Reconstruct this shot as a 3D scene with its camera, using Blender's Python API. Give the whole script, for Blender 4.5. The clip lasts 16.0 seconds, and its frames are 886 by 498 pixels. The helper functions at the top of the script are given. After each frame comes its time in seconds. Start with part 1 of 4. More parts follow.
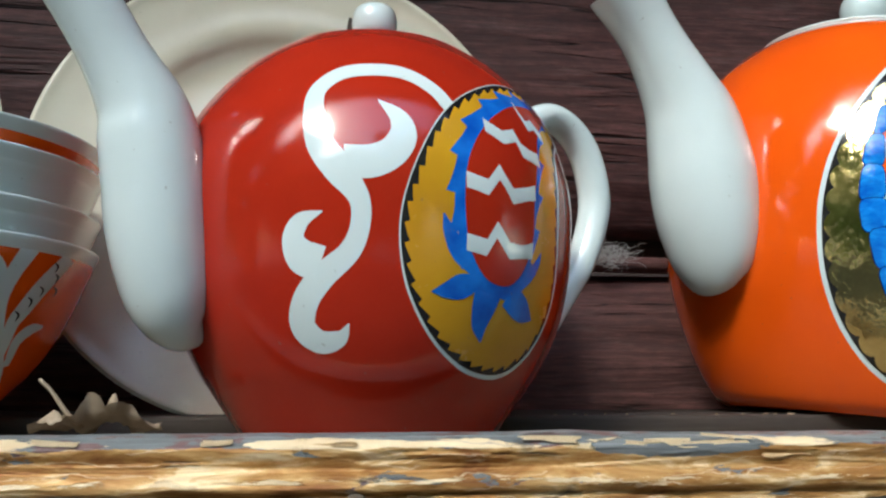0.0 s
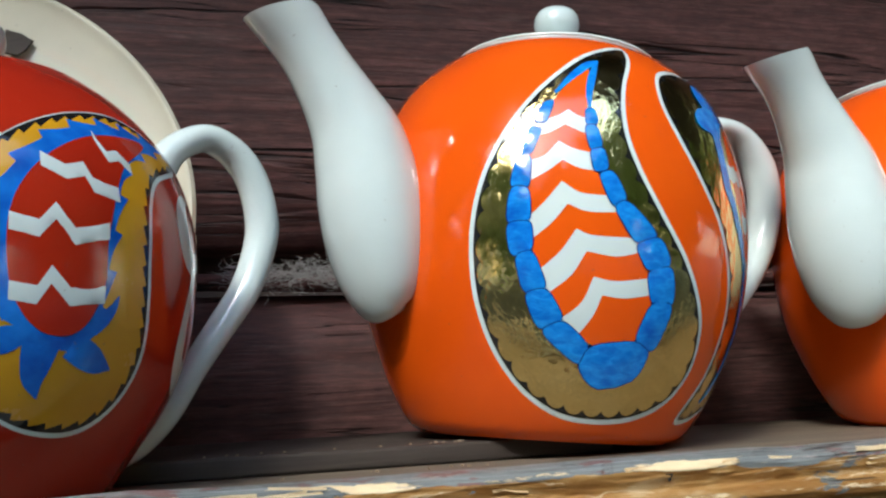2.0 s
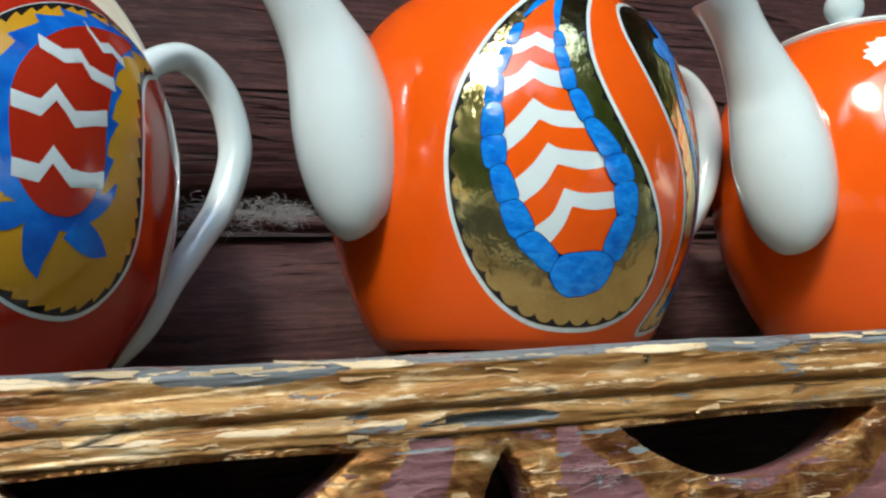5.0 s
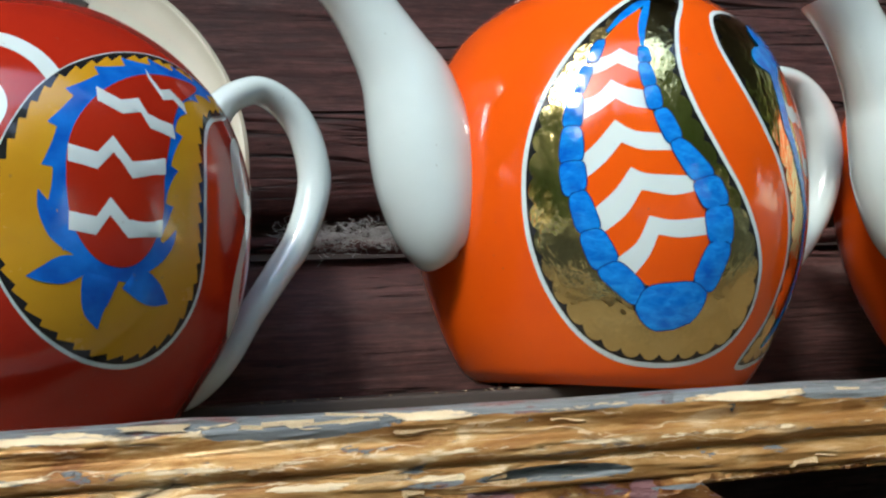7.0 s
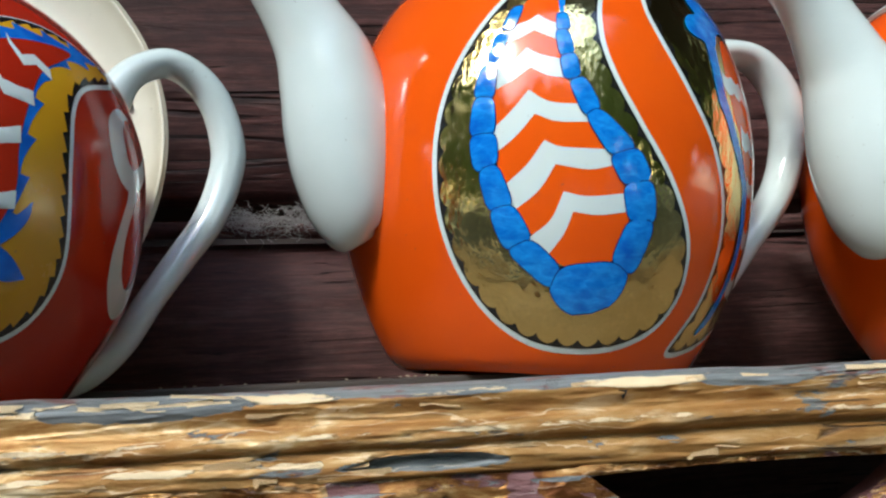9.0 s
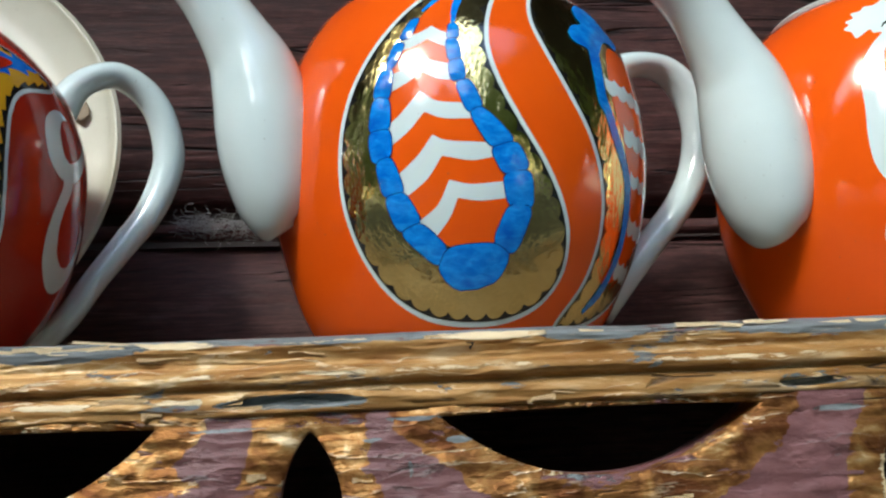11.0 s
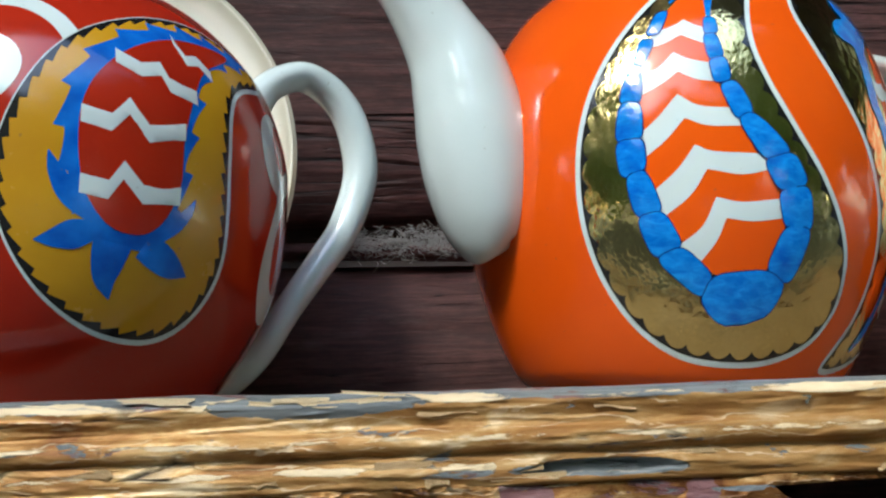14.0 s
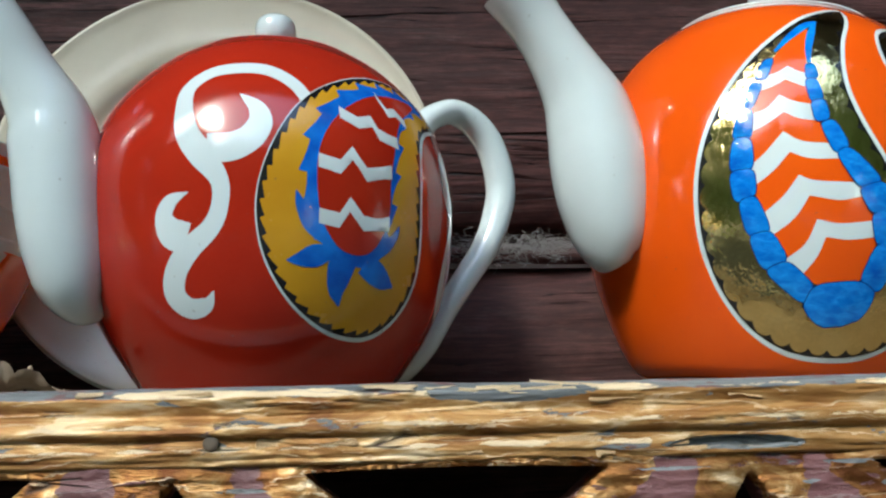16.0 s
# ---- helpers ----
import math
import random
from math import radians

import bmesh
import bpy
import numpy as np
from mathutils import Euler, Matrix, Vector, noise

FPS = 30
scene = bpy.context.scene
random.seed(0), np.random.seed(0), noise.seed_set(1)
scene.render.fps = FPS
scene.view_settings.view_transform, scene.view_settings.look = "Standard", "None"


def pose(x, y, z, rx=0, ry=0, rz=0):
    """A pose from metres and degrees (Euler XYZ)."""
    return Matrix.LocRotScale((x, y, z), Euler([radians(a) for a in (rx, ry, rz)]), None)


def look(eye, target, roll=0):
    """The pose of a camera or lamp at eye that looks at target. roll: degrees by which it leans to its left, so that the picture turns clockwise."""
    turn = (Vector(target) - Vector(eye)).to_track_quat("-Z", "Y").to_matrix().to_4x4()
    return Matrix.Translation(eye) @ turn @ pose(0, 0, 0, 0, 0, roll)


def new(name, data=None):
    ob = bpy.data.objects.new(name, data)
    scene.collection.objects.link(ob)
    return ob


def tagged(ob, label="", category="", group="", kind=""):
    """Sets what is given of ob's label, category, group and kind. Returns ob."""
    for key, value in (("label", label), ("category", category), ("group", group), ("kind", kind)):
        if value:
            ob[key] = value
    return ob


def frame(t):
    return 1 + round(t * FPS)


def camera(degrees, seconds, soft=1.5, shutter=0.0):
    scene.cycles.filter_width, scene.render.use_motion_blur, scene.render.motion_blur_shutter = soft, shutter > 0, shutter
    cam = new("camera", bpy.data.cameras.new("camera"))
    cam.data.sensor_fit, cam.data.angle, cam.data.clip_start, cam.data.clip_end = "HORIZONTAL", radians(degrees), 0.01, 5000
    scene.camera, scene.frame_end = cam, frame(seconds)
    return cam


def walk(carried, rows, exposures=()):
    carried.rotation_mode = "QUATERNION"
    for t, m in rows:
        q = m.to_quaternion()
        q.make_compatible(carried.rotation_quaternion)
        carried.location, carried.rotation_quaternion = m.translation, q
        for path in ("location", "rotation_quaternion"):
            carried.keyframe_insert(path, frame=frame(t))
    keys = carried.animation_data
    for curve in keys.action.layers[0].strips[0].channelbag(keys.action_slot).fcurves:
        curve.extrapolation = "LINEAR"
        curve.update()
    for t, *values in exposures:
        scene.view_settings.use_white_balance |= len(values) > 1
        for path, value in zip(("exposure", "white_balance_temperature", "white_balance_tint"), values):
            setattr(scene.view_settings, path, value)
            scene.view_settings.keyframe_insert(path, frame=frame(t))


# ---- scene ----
cam = camera(52.7, 16.0, 2.3)
EXPOSURES = [(0.0, 2.68, 6550, 3), (3.0, 2.66, 6550, 3), (8.0, 2.68, 6500, 3), (10.5, 2.58, 6450, 2), (12.0, 2.46, 6400, 1), (13.0, 2.56, 6450, 2), (14.5, 2.66, 6450, 2), (16.0, 2.66, 6450, 2)]
METRES, EYE, TILT, LEAN, TURN = 0.85, 0.014, 9.0, 0.0, -7.3
ROWS = [
    (0.0, 0.0, 0.0, 0.0, 0.0, 0.0, -0.0),
    (0.5, -0.0063, -0.004, -0.0012, 0.16, 0.15, -0.02),
    (1.0, 0.0242, 0.0131, 0.0016, -0.95, -0.16, 0.23),
    (1.5, 0.0938, 0.0251, 0.0104, -5.77, -0.54, 1.27),
    (2.0, 0.1213, 0.0172, 0.0148, -7.66, -0.25, 1.51),
    (2.5, 0.1293, 0.0112, 0.0152, -7.89, -0.24, 1.49),
    (3.0, 0.1332, 0.0127, 0.0054, -7.92, -0.15, 1.55),
    (5.5, 0.082, 0.0062, -0.0388, -13.62, -0.74, 1.59),
    (6.0, 0.0846, 0.0064, -0.0472, -13.2, -2.42, 1.8),
    (6.5, 0.1255, 0.0179, -0.0192, -8.09, -1.55, 2.82),
    (7.0, 0.1201, 0.0197, -0.0111, -4.36, -0.45, 2.56),
    (7.5, 0.152, 0.0187, -0.0107, -2.66, -0.37, 2.31),
    (8.0, 0.1676, 0.0238, -0.0208, -2.43, -0.3, 2.41),
    (10.5, 0.2112, 0.0562, -0.0238, -1.42, -1.03, 2.63),
    (11.0, 0.2459, -0.0118, -0.0528, -0.28, 1.85, 2.74),
    (11.5, 0.3081, -0.007, -0.0677, -0.14, 1.54, 2.25),
    (12.0, 0.3314, -0.0236, -0.0595, -0.16, 2.73, 2.27),
    (12.5, 0.2864, -0.0246, -0.0791, -0.28, 2.78, 2.5),
    (13.0, 0.226, 0.0458, -0.0451, -0.38, 2.31, 2.4),
    (13.5, 0.1835, 0.0705, -0.0406, -0.05, 2.44, 2.26),
    (14.0, 0.1417, 0.0497, -0.0396, 1.46, 2.71, 2.22),
    (14.5, 0.1164, 0.031, -0.0455, 4.05, 2.25, 1.92),
    (15.0, 0.115, 0.0269, -0.0516, 4.45, 1.86, 1.96),
    (15.5, 0.0966, -0.0002, -0.0323, 3.9, 1.63, 2.03),
    (16.0, 0.0943, -0.0353, -0.0274, 4.51, 1.95, 2.0),
]
walk(cam, [(t, pose(0, 0, EYE, TILT, LEAN, TURN) @ pose(METRES * x, METRES * y, METRES * z, 90 + pitch, roll, yaw)) for t, x, y, z, yaw, pitch, roll in ROWS], EXPOSURES)

from mathutils.geometry import delaunay_2d_cdt

# ---- light ----
world = bpy.data.worlds.new("world")
scene.world = world
world.use_nodes = True
sky = world.node_tree.nodes.new("ShaderNodeTexSky")
sky.sky_type, sky.sun_disc = "NISHITA", False
SUN_UP, SUN_ROUND = radians(42), radians(219)
sky.sun_elevation, sky.sun_rotation = SUN_UP, SUN_ROUND
background = world.node_tree.nodes["Background"]
background.inputs["Strength"].default_value = 0.15
world.node_tree.links.new(sky.outputs[0], background.inputs["Color"])
sun_data = bpy.data.lights.new("sun", "SUN")
sun_data.energy, sun_data.angle, sun_data.color = 0.65, radians(13), (1.0, 0.97, 0.92)
sun = new("sun", sun_data)
sun.matrix_world = look((-2.0, -2.5, 2.9), (0, 0, 0))


# ---- materials ----
class Nodes:
    """A short hand for node materials."""

    def __init__(self, name):
        self.mat = bpy.data.materials.new(name)
        self.mat.use_nodes = True
        self.tree = self.mat.node_tree
        self.bsdf = self.tree.nodes["Principled BSDF"]
        self.coord = self.tree.nodes.new("ShaderNodeTexCoord").outputs["Object"]

    def put(self, kind, **values):
        node = self.tree.nodes.new(kind)
        for key, value in values.items():
            setattr(node, key, value)
        return node

    def plug(self, socket, value):
        if isinstance(value, bpy.types.NodeSocket):
            self.tree.links.new(value, socket)
        elif value is not None:
            socket.default_value = value

    def stretch(self, scale, vector=None):
        node = self.put("ShaderNodeMapping")
        self.plug(node.inputs["Vector"], vector or self.coord)
        node.inputs["Scale"].default_value = scale
        return node.outputs[0]

    def noise(self, scale, detail=4.0, rough=0.55, vector=None, warp=0.0):
        node = self.put("ShaderNodeTexNoise")
        self.plug(node.inputs["Vector"], vector or self.coord)
        for key, value in (("Scale", scale), ("Detail", detail), ("Roughness", rough), ("Distortion", warp)):
            node.inputs[key].default_value = value
        return node.outputs["Fac"]

    def cells(self, scale, vector=None, feature="F1", out="Distance"):
        node = self.put("ShaderNodeTexVoronoi", feature=feature)
        self.plug(node.inputs["Vector"], vector or self.coord)
        node.inputs["Scale"].default_value = scale
        return node.outputs[out]

    def ramp(self, fac, *stops):
        node = self.put("ShaderNodeValToRGB")
        self.plug(node.inputs[0], fac)
        ramp = node.color_ramp
        while len(ramp.elements) < len(stops):
            ramp.elements.new(0.5)
        for element, (place, colour) in zip(ramp.elements, stops):
            element.position = place
            element.color = (*colour, 1) if isinstance(colour, tuple) else (colour, colour, colour, 1)
        return node.outputs[0]

    def math(self, operation, a, b=None, clamp=False):
        node = self.put("ShaderNodeMath", operation=operation, use_clamp=clamp)
        self.plug(node.inputs[0], a)
        self.plug(node.inputs[1], b)
        return node.outputs[0]

    def mix(self, fac, a, b):
        node = self.put("ShaderNodeMix", data_type="RGBA")
        self.plug(node.inputs[0], fac)
        for socket, value in ((node.inputs[6], a), (node.inputs[7], b)):
            self.plug(socket, (*value, 1) if isinstance(value, tuple) else value)
        return node.outputs[2]

    def attribute(self, name):
        return self.put("ShaderNodeAttribute", attribute_name=name).outputs["Fac"]

    def bump(self, height, strength=0.3, distance=0.001, normal=None):
        node = self.put("ShaderNodeBump")
        self.plug(node.inputs["Height"], height)
        node.inputs["Strength"].default_value, node.inputs["Distance"].default_value = strength, distance
        self.plug(node.inputs["Normal"], normal)
        return node.outputs[0]

    def done(self, **values):
        for key, value in values.items():
            if isinstance(value, tuple) and len(value) == 3:
                value = (*value, 1)
            self.plug(self.bsdf.inputs[key.replace("_", " ")], value)
        return self.mat


def glaze(name, colour, deeper, gloss=0.1, coat=0.12, clouds=22):
    """Fired glaze: an even colour with faint clouding, specks of dust and a soft waviness."""
    n = Nodes(name)
    cloud = n.noise(clouds, 5)
    tint = n.mix(n.ramp(cloud, (0.3, 0.0), (0.75, 1.0)), colour, deeper)
    speck = n.ramp(n.noise(420, 2), (0.735, 0.0), (0.76, 1.0))
    tint = n.mix(n.math("MULTIPLY", speck, 0.35), tint, (0.12, 0.1, 0.08))
    dust = n.ramp(n.noise(60, 6, 0.7), (0.45, 0.0), (0.8, 1.0))
    rough = n.math("MULTIPLY_ADD", dust, 0.1)
    rough.node.inputs[2].default_value = gloss
    wave = n.bump(n.noise(38, 2), 0.12, 0.002)
    return n.done(Base_Color=tint, Roughness=rough, Normal=wave, Coat_Weight=coat, Coat_Roughness=0.03, IOR=1.5)


RED = glaze("red_glaze", (0.42, 0.024, 0.009), (0.35, 0.018, 0.008), 0.12, 0.05)
ORANGE = glaze("orange_glaze", (0.80, 0.105, 0.006), (0.74, 0.085, 0.005))
WHITE = glaze("white_porcelain", (0.66, 0.77, 0.785), (0.60, 0.715, 0.73), 0.07, 0.5)
CREAM = glaze("cream_glaze", (0.64, 0.62, 0.50), (0.55, 0.53, 0.42), 0.28, 0.2)
BLUE = glaze("blue_enamel", (0.014, 0.205, 0.74), (0.003, 0.055, 0.42), 0.1, 0.12, 75)
OCHRE = glaze("ochre_enamel", (0.64, 0.35, 0.016), (0.50, 0.24, 0.012), 0.22, 0.3)


def brushed_enamel():
    n = Nodes("brushed_blue_enamel")
    streak = n.noise(1.0, 4, 0.6, n.stretch((150, 150, 330)), 0.8)
    pool = n.noise(70, 3)
    tint = n.mix(n.ramp(streak, (0.35, 0.0), (0.68, 1.0)), (0.004, 0.150, 0.62), (0.016, 0.290, 0.80))
    tint = n.mix(n.ramp(pool, (0.50, 0.0), (0.72, 0.8)), tint, (0.003, 0.085, 0.50))
    return n.done(Base_Color=tint, Roughness=0.10, Coat_Weight=0.15, Coat_Roughness=0.03, Normal=n.bump(streak, 0.25, 0.0006))


BEAD_BLUE = brushed_enamel()
NAVY = glaze("dark_blue_enamel", (0.004, 0.035, 0.22), (0.003, 0.02, 0.14))
BLACK = glaze("black_enamel", (0.012, 0.012, 0.013), (0.02, 0.02, 0.02))


def lustre():
    n = Nodes("gold_lustre")
    dimple = n.bump(n.noise(1.0, 4, 0.6, n.stretch((70, 70, 34))), 0.62, 0.0026)
    tint = n.mix(n.noise(70, 4), (0.95, 0.79, 0.36), (0.74, 0.56, 0.20))
    rough = n.ramp(n.noise(60, 4), (0.3, 0.09), (0.8, 0.24))
    return n.done(Base_Color=tint, Metallic=1.0, Roughness=rough, Normal=dimple)


LUSTRE = lustre()


def paint_flakes(name, board):
    """Old layered paint on a weathered board: gold over burgundy over bare grey wood, broken into rows of curling flakes."""
    n = Nodes(name)
    split = n.put("ShaderNodeSeparateXYZ")
    n.plug(split.inputs[0], n.coord)
    warp = n.noise(1.0, 5, 0.6, n.stretch((16, 16, 60)))
    jump = n.cells(1.0, n.stretch((20, 20, 80)), "F1", "Color")
    rows = n.math("MULTIPLY", split.outputs[2], -135.0 if board else -230.0)
    rows = n.math("ADD", rows, n.math("MULTIPLY", warp, 4.2))
    jumped = n.put("ShaderNodeSeparateColor")
    n.plug(jumped.inputs[0], jump)
    rows = n.math("ADD", rows, n.math("MULTIPLY", jumped.outputs[0], 0.55))
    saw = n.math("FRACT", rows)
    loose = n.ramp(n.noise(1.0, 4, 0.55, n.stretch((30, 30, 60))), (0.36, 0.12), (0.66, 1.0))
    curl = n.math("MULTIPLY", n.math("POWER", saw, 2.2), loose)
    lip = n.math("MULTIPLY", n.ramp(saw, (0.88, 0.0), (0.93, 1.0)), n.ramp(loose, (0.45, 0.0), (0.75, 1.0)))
    layer = n.noise(1.0, 6, 0.65, n.stretch((32, 60, 105)), 0.4)
    bare = n.ramp(layer, (0.655, 0.0), (0.665, 1.0))
    scarred = n.math("MULTIPLY_ADD", n.noise(1.0, 7, 0.7, n.stretch((75, 75, 190))), 0.55)
    n.plug(scarred.node.inputs[2], n.attribute("bare"))
    bare = n.math("MAXIMUM", bare, n.ramp(scarred, (0.765, 0.0), (0.785, 1.0)))
    under = n.ramp(layer, (0.585 if board else 0.61, 0.0), (0.60 if board else 0.625, 1.0))
    grain = n.noise(1.0, 5, 0.6, n.stretch((18, 400, 420)))
    wood = n.ramp(grain, (0.3, (0.085, 0.095, 0.10)), (0.7, (0.25, 0.275, 0.285)))
    mauve = n.mix(n.noise(1.0, 5, 0.6, n.stretch((60, 60, 110))), (0.125, 0.050, 0.052), (0.215, 0.098, 0.100))
    if board:
        gold = n.ramp(n.noise(1.0, 6, 0.6, n.stretch((62, 70, 95)), 0.6), (0.38, (0.15, 0.050, 0.014)), (0.52, (0.34, 0.155, 0.045)), (0.60, (0.50, 0.29, 0.11)), (0.70, (0.88, 0.70, 0.44)))
    else:
        gold = n.ramp(n.noise(1.0, 6, 0.6, n.stretch((32, 70, 130)), 0.7), (0.34, (0.23, 0.090, 0.022)), (0.46, (0.41, 0.205, 0.062)), (0.56, (0.60, 0.375, 0.150)), (0.64, (0.90, 0.72, 0.45)))
    if not board:
        darker = n.math("ADD", split.outputs[0], n.math("MULTIPLY", n.noise(14, 4), 0.12))
        gold = n.mix(n.ramp(darker, (0.16, 0.0), (0.30, 0.60)), gold, (0.33, 0.165, 0.045))
    wobble = n.math("MULTIPLY_ADD", n.noise(1.0, 5, 0.6, n.stretch((75, 75, 120))), 0.7)
    n.plug(wobble.node.inputs[2], n.attribute("gilded"))
    gilt = n.ramp(wobble, (0.685, 0.0), (0.70, 1.0))
    covered = n.math("SUBTRACT", 1.0, bare)
    metal = n.math("MULTIPLY", n.math("MULTIPLY", gilt, covered), n.math("SUBTRACT", 1.0, under))
    colour = n.mix(n.math("MULTIPLY", gilt, n.math("SUBTRACT", 1.0, under)), mauve if board else n.mix(n.ramp(n.noise(1.0, 4, 0.6, n.stretch((50, 90, 160))), (0.56, 0.0), (0.60, 0.9)), wood, (0.17, 0.085, 0.080)), gold)
    # pale cream for worn paint, and for a sky highlight painted on the crest
    ragged = n.math("MULTIPLY_ADD", n.noise(1.0, 8, 0.72, n.stretch((46, 60, 300))), 1.0)
    n.plug(ragged.node.inputs[2], n.attribute("rubbed_glint"))
    rubbed_glint = n.ramp(ragged, (0.96, 0.0), (0.985, 1.0))
    cream = n.mix(n.noise(1.0, 5, 0.6, n.stretch((90, 90, 260))), (0.62, 0.44, 0.23), (0.90, 0.78, 0.54))
    colour = n.mix(rubbed_glint, colour, cream)
    metal = n.math("MULTIPLY", metal, n.math("SUBTRACT", 1.0, n.math("MULTIPLY", rubbed_glint, 0.75)))
    colour = n.mix(bare, colour, wood)
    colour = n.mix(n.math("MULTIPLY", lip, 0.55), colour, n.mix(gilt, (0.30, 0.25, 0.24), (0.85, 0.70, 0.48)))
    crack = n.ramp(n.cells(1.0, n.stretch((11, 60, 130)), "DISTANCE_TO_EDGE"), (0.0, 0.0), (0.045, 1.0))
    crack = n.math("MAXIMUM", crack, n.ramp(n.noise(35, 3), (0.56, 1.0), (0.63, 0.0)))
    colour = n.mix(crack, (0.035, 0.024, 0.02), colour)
    relief = n.bump(curl, 1.0, 0.0022 if board else 0.0004)
    relief = n.bump(n.math("SUBTRACT", 1.0, n.math("ADD", bare, n.math("MULTIPLY", under, 0.5))), 1.0, 0.0009, relief)
    relief = n.bump(n.noise(1.0, 6, 0.7, n.stretch((130, 260, 330))), 0.42 if board else 0.22, 0.0010, relief)
    relief = n.bump(crack, 0.8, 0.0010, relief)
    relief = n.bump(rubbed_glint, 0.8, 0.0005, relief)
    relief = n.bump(n.noise(1.0, 4, 0.7, n.stretch((520, 800, 1100))), 0.5, 0.0005, relief)
    rough = n.ramp(n.noise(200, 4), (0.3, 0.34 if board else 0.44), (0.75, 0.58 if board else 0.68))
    return n.done(Base_Color=colour, Metallic=n.math("MULTIPLY", metal, 0.75 if board else 0.38), Roughness=rough, Normal=relief)


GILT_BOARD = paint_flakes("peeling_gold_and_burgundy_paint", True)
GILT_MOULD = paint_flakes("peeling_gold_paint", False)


def log_wood():
    n = Nodes("dark_red_stained_wood")
    grain = n.noise(1.0, 6, 0.6, n.stretch((5.5, 60, 95)), 1.3)
    fine = n.noise(1.0, 6, 0.65, n.stretch((26, 300, 420)), 0.5)
    base = n.mix(n.ramp(grain, (0.32, 0.0), (0.68, 1.0)), (0.100, 0.040, 0.037), (0.205, 0.092, 0.086))
    base = n.mix(n.ramp(fine, (0.42, 0.75), (0.60, 0.0)), base, (0.046, 0.018, 0.017))
    mottle = n.noise(1.0, 6, 0.7, n.stretch((70, 150, 170)))
    base = n.mix(n.ramp(mottle, (0.40, 0.55), (0.62, 0.0)), base, (0.050, 0.024, 0.023))
    worn = n.ramp(n.noise(1.0, 6, 0.7, n.stretch((16, 60, 75))), (0.56, 0.0), (0.70, 1.0))
    base = n.mix(n.math("MULTIPLY", worn, 0.5), base, (0.185, 0.115, 0.108))
    line = n.noise(1.0, 3, 0.5, n.stretch((1.7, 30, 44)), 0.5)
    split = n.ramp(n.math("ABSOLUTE", n.math("SUBTRACT", line, 0.5)), (0.0, 0.0), (0.014, 1.0))
    where = n.ramp(n.noise(1.0, 3, 0.5, n.stretch((6, 20, 30))), (0.47, 1.0), (0.55, 0.0))
    thin = n.ramp(n.math("ABSOLUTE", n.math("SUBTRACT", n.noise(1.0, 2, 0.5, n.stretch((3.1, 40, 120)), 0.4), 0.47)), (0.0, 0.0), (0.008, 1.0))
    also = n.ramp(n.noise(1.0, 3, 0.5, n.stretch((11, 30, 55))), (0.50, 1.0), (0.57, 0.0))
    split = n.math("MINIMUM", n.math("MAXIMUM", split, where), n.math("MAXIMUM", thin, also))
    colour = n.mix(split, (0.004, 0.003, 0.003), base)
    relief = n.bump(n.math("ADD", n.math("MULTIPLY", grain, 0.5), n.math("MULTIPLY", fine, 0.5)), 0.9, 0.0022)
    relief = n.bump(split, 1.0, 0.004, relief)
    return n.done(Base_Color=colour, Roughness=n.ramp(fine, (0.3, 0.48), (0.7, 0.75)), Normal=relief, Specular_IOR_Level=0.35)


LOG = log_wood()


def plain_wood(name, dark, light, scale=1.0):
    n = Nodes(name)
    grain = n.noise(1.0, 6, 0.6, n.stretch((8 * scale, 160 * scale, 160 * scale)), 0.6)
    blot = n.noise(30 * scale, 4)
    colour = n.mix(n.math("MULTIPLY_ADD", blot, 0.4), dark, light)
    n.plug(colour.node.inputs[0], n.ramp(n.math("ADD", n.math("MULTIPLY", grain, 0.7), n.math("MULTIPLY", blot, 0.3)), (0.3, 0.0), (0.7, 1.0)))
    return n.done(Base_Color=colour, Roughness=0.72, Normal=n.bump(grain, 0.5, 0.0012))


SHELF_WOOD = plain_wood("grey_brown_shelf_wood", (0.070, 0.053, 0.038), (0.20, 0.157, 0.112))
BATTEN_WOOD = plain_wood("brown_batten_wood", (0.022, 0.016, 0.013), (0.062, 0.048, 0.039))
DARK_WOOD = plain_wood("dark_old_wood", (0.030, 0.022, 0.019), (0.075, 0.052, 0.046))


def fibre():
    n = Nodes("grey_tow_fibre")
    colour = n.mix(n.noise(500, 4), (0.20, 0.19, 0.185), (0.46, 0.45, 0.44))
    return n.done(Base_Color=colour, Roughness=0.95)


TOW = fibre()


def dry_leaf():
    n = Nodes("dry_leaf")
    colour = n.mix(n.noise(120, 5), (0.22, 0.15, 0.09), (0.46, 0.38, 0.28))
    return n.done(Base_Color=colour, Roughness=0.8, Normal=n.bump(n.noise(300, 4), 0.5, 0.001))


DRY_LEAF = dry_leaf()


def outdoors(name, dark, light, scale):
    n = Nodes(name)
    colour = n.mix(n.noise(scale, 6), dark, light)
    return n.done(Base_Color=colour, Roughness=0.85, Normal=n.bump(n.noise(scale * 6, 5), 0.6, 0.02))


SOIL = outdoors("trodden_soil", (0.016, 0.0145, 0.009), (0.042, 0.034, 0.021), 1.5)
FOLIAGE = outdoors("green_foliage", (0.045, 0.075, 0.016), (0.16, 0.21, 0.05), 3)
BARK = outdoors("bark", (0.05, 0.04, 0.03), (0.12, 0.09, 0.07), 9)


# ---- mesh helpers ----
def shade(bm, on=True):
    for face in bm.faces:
        face.smooth = on


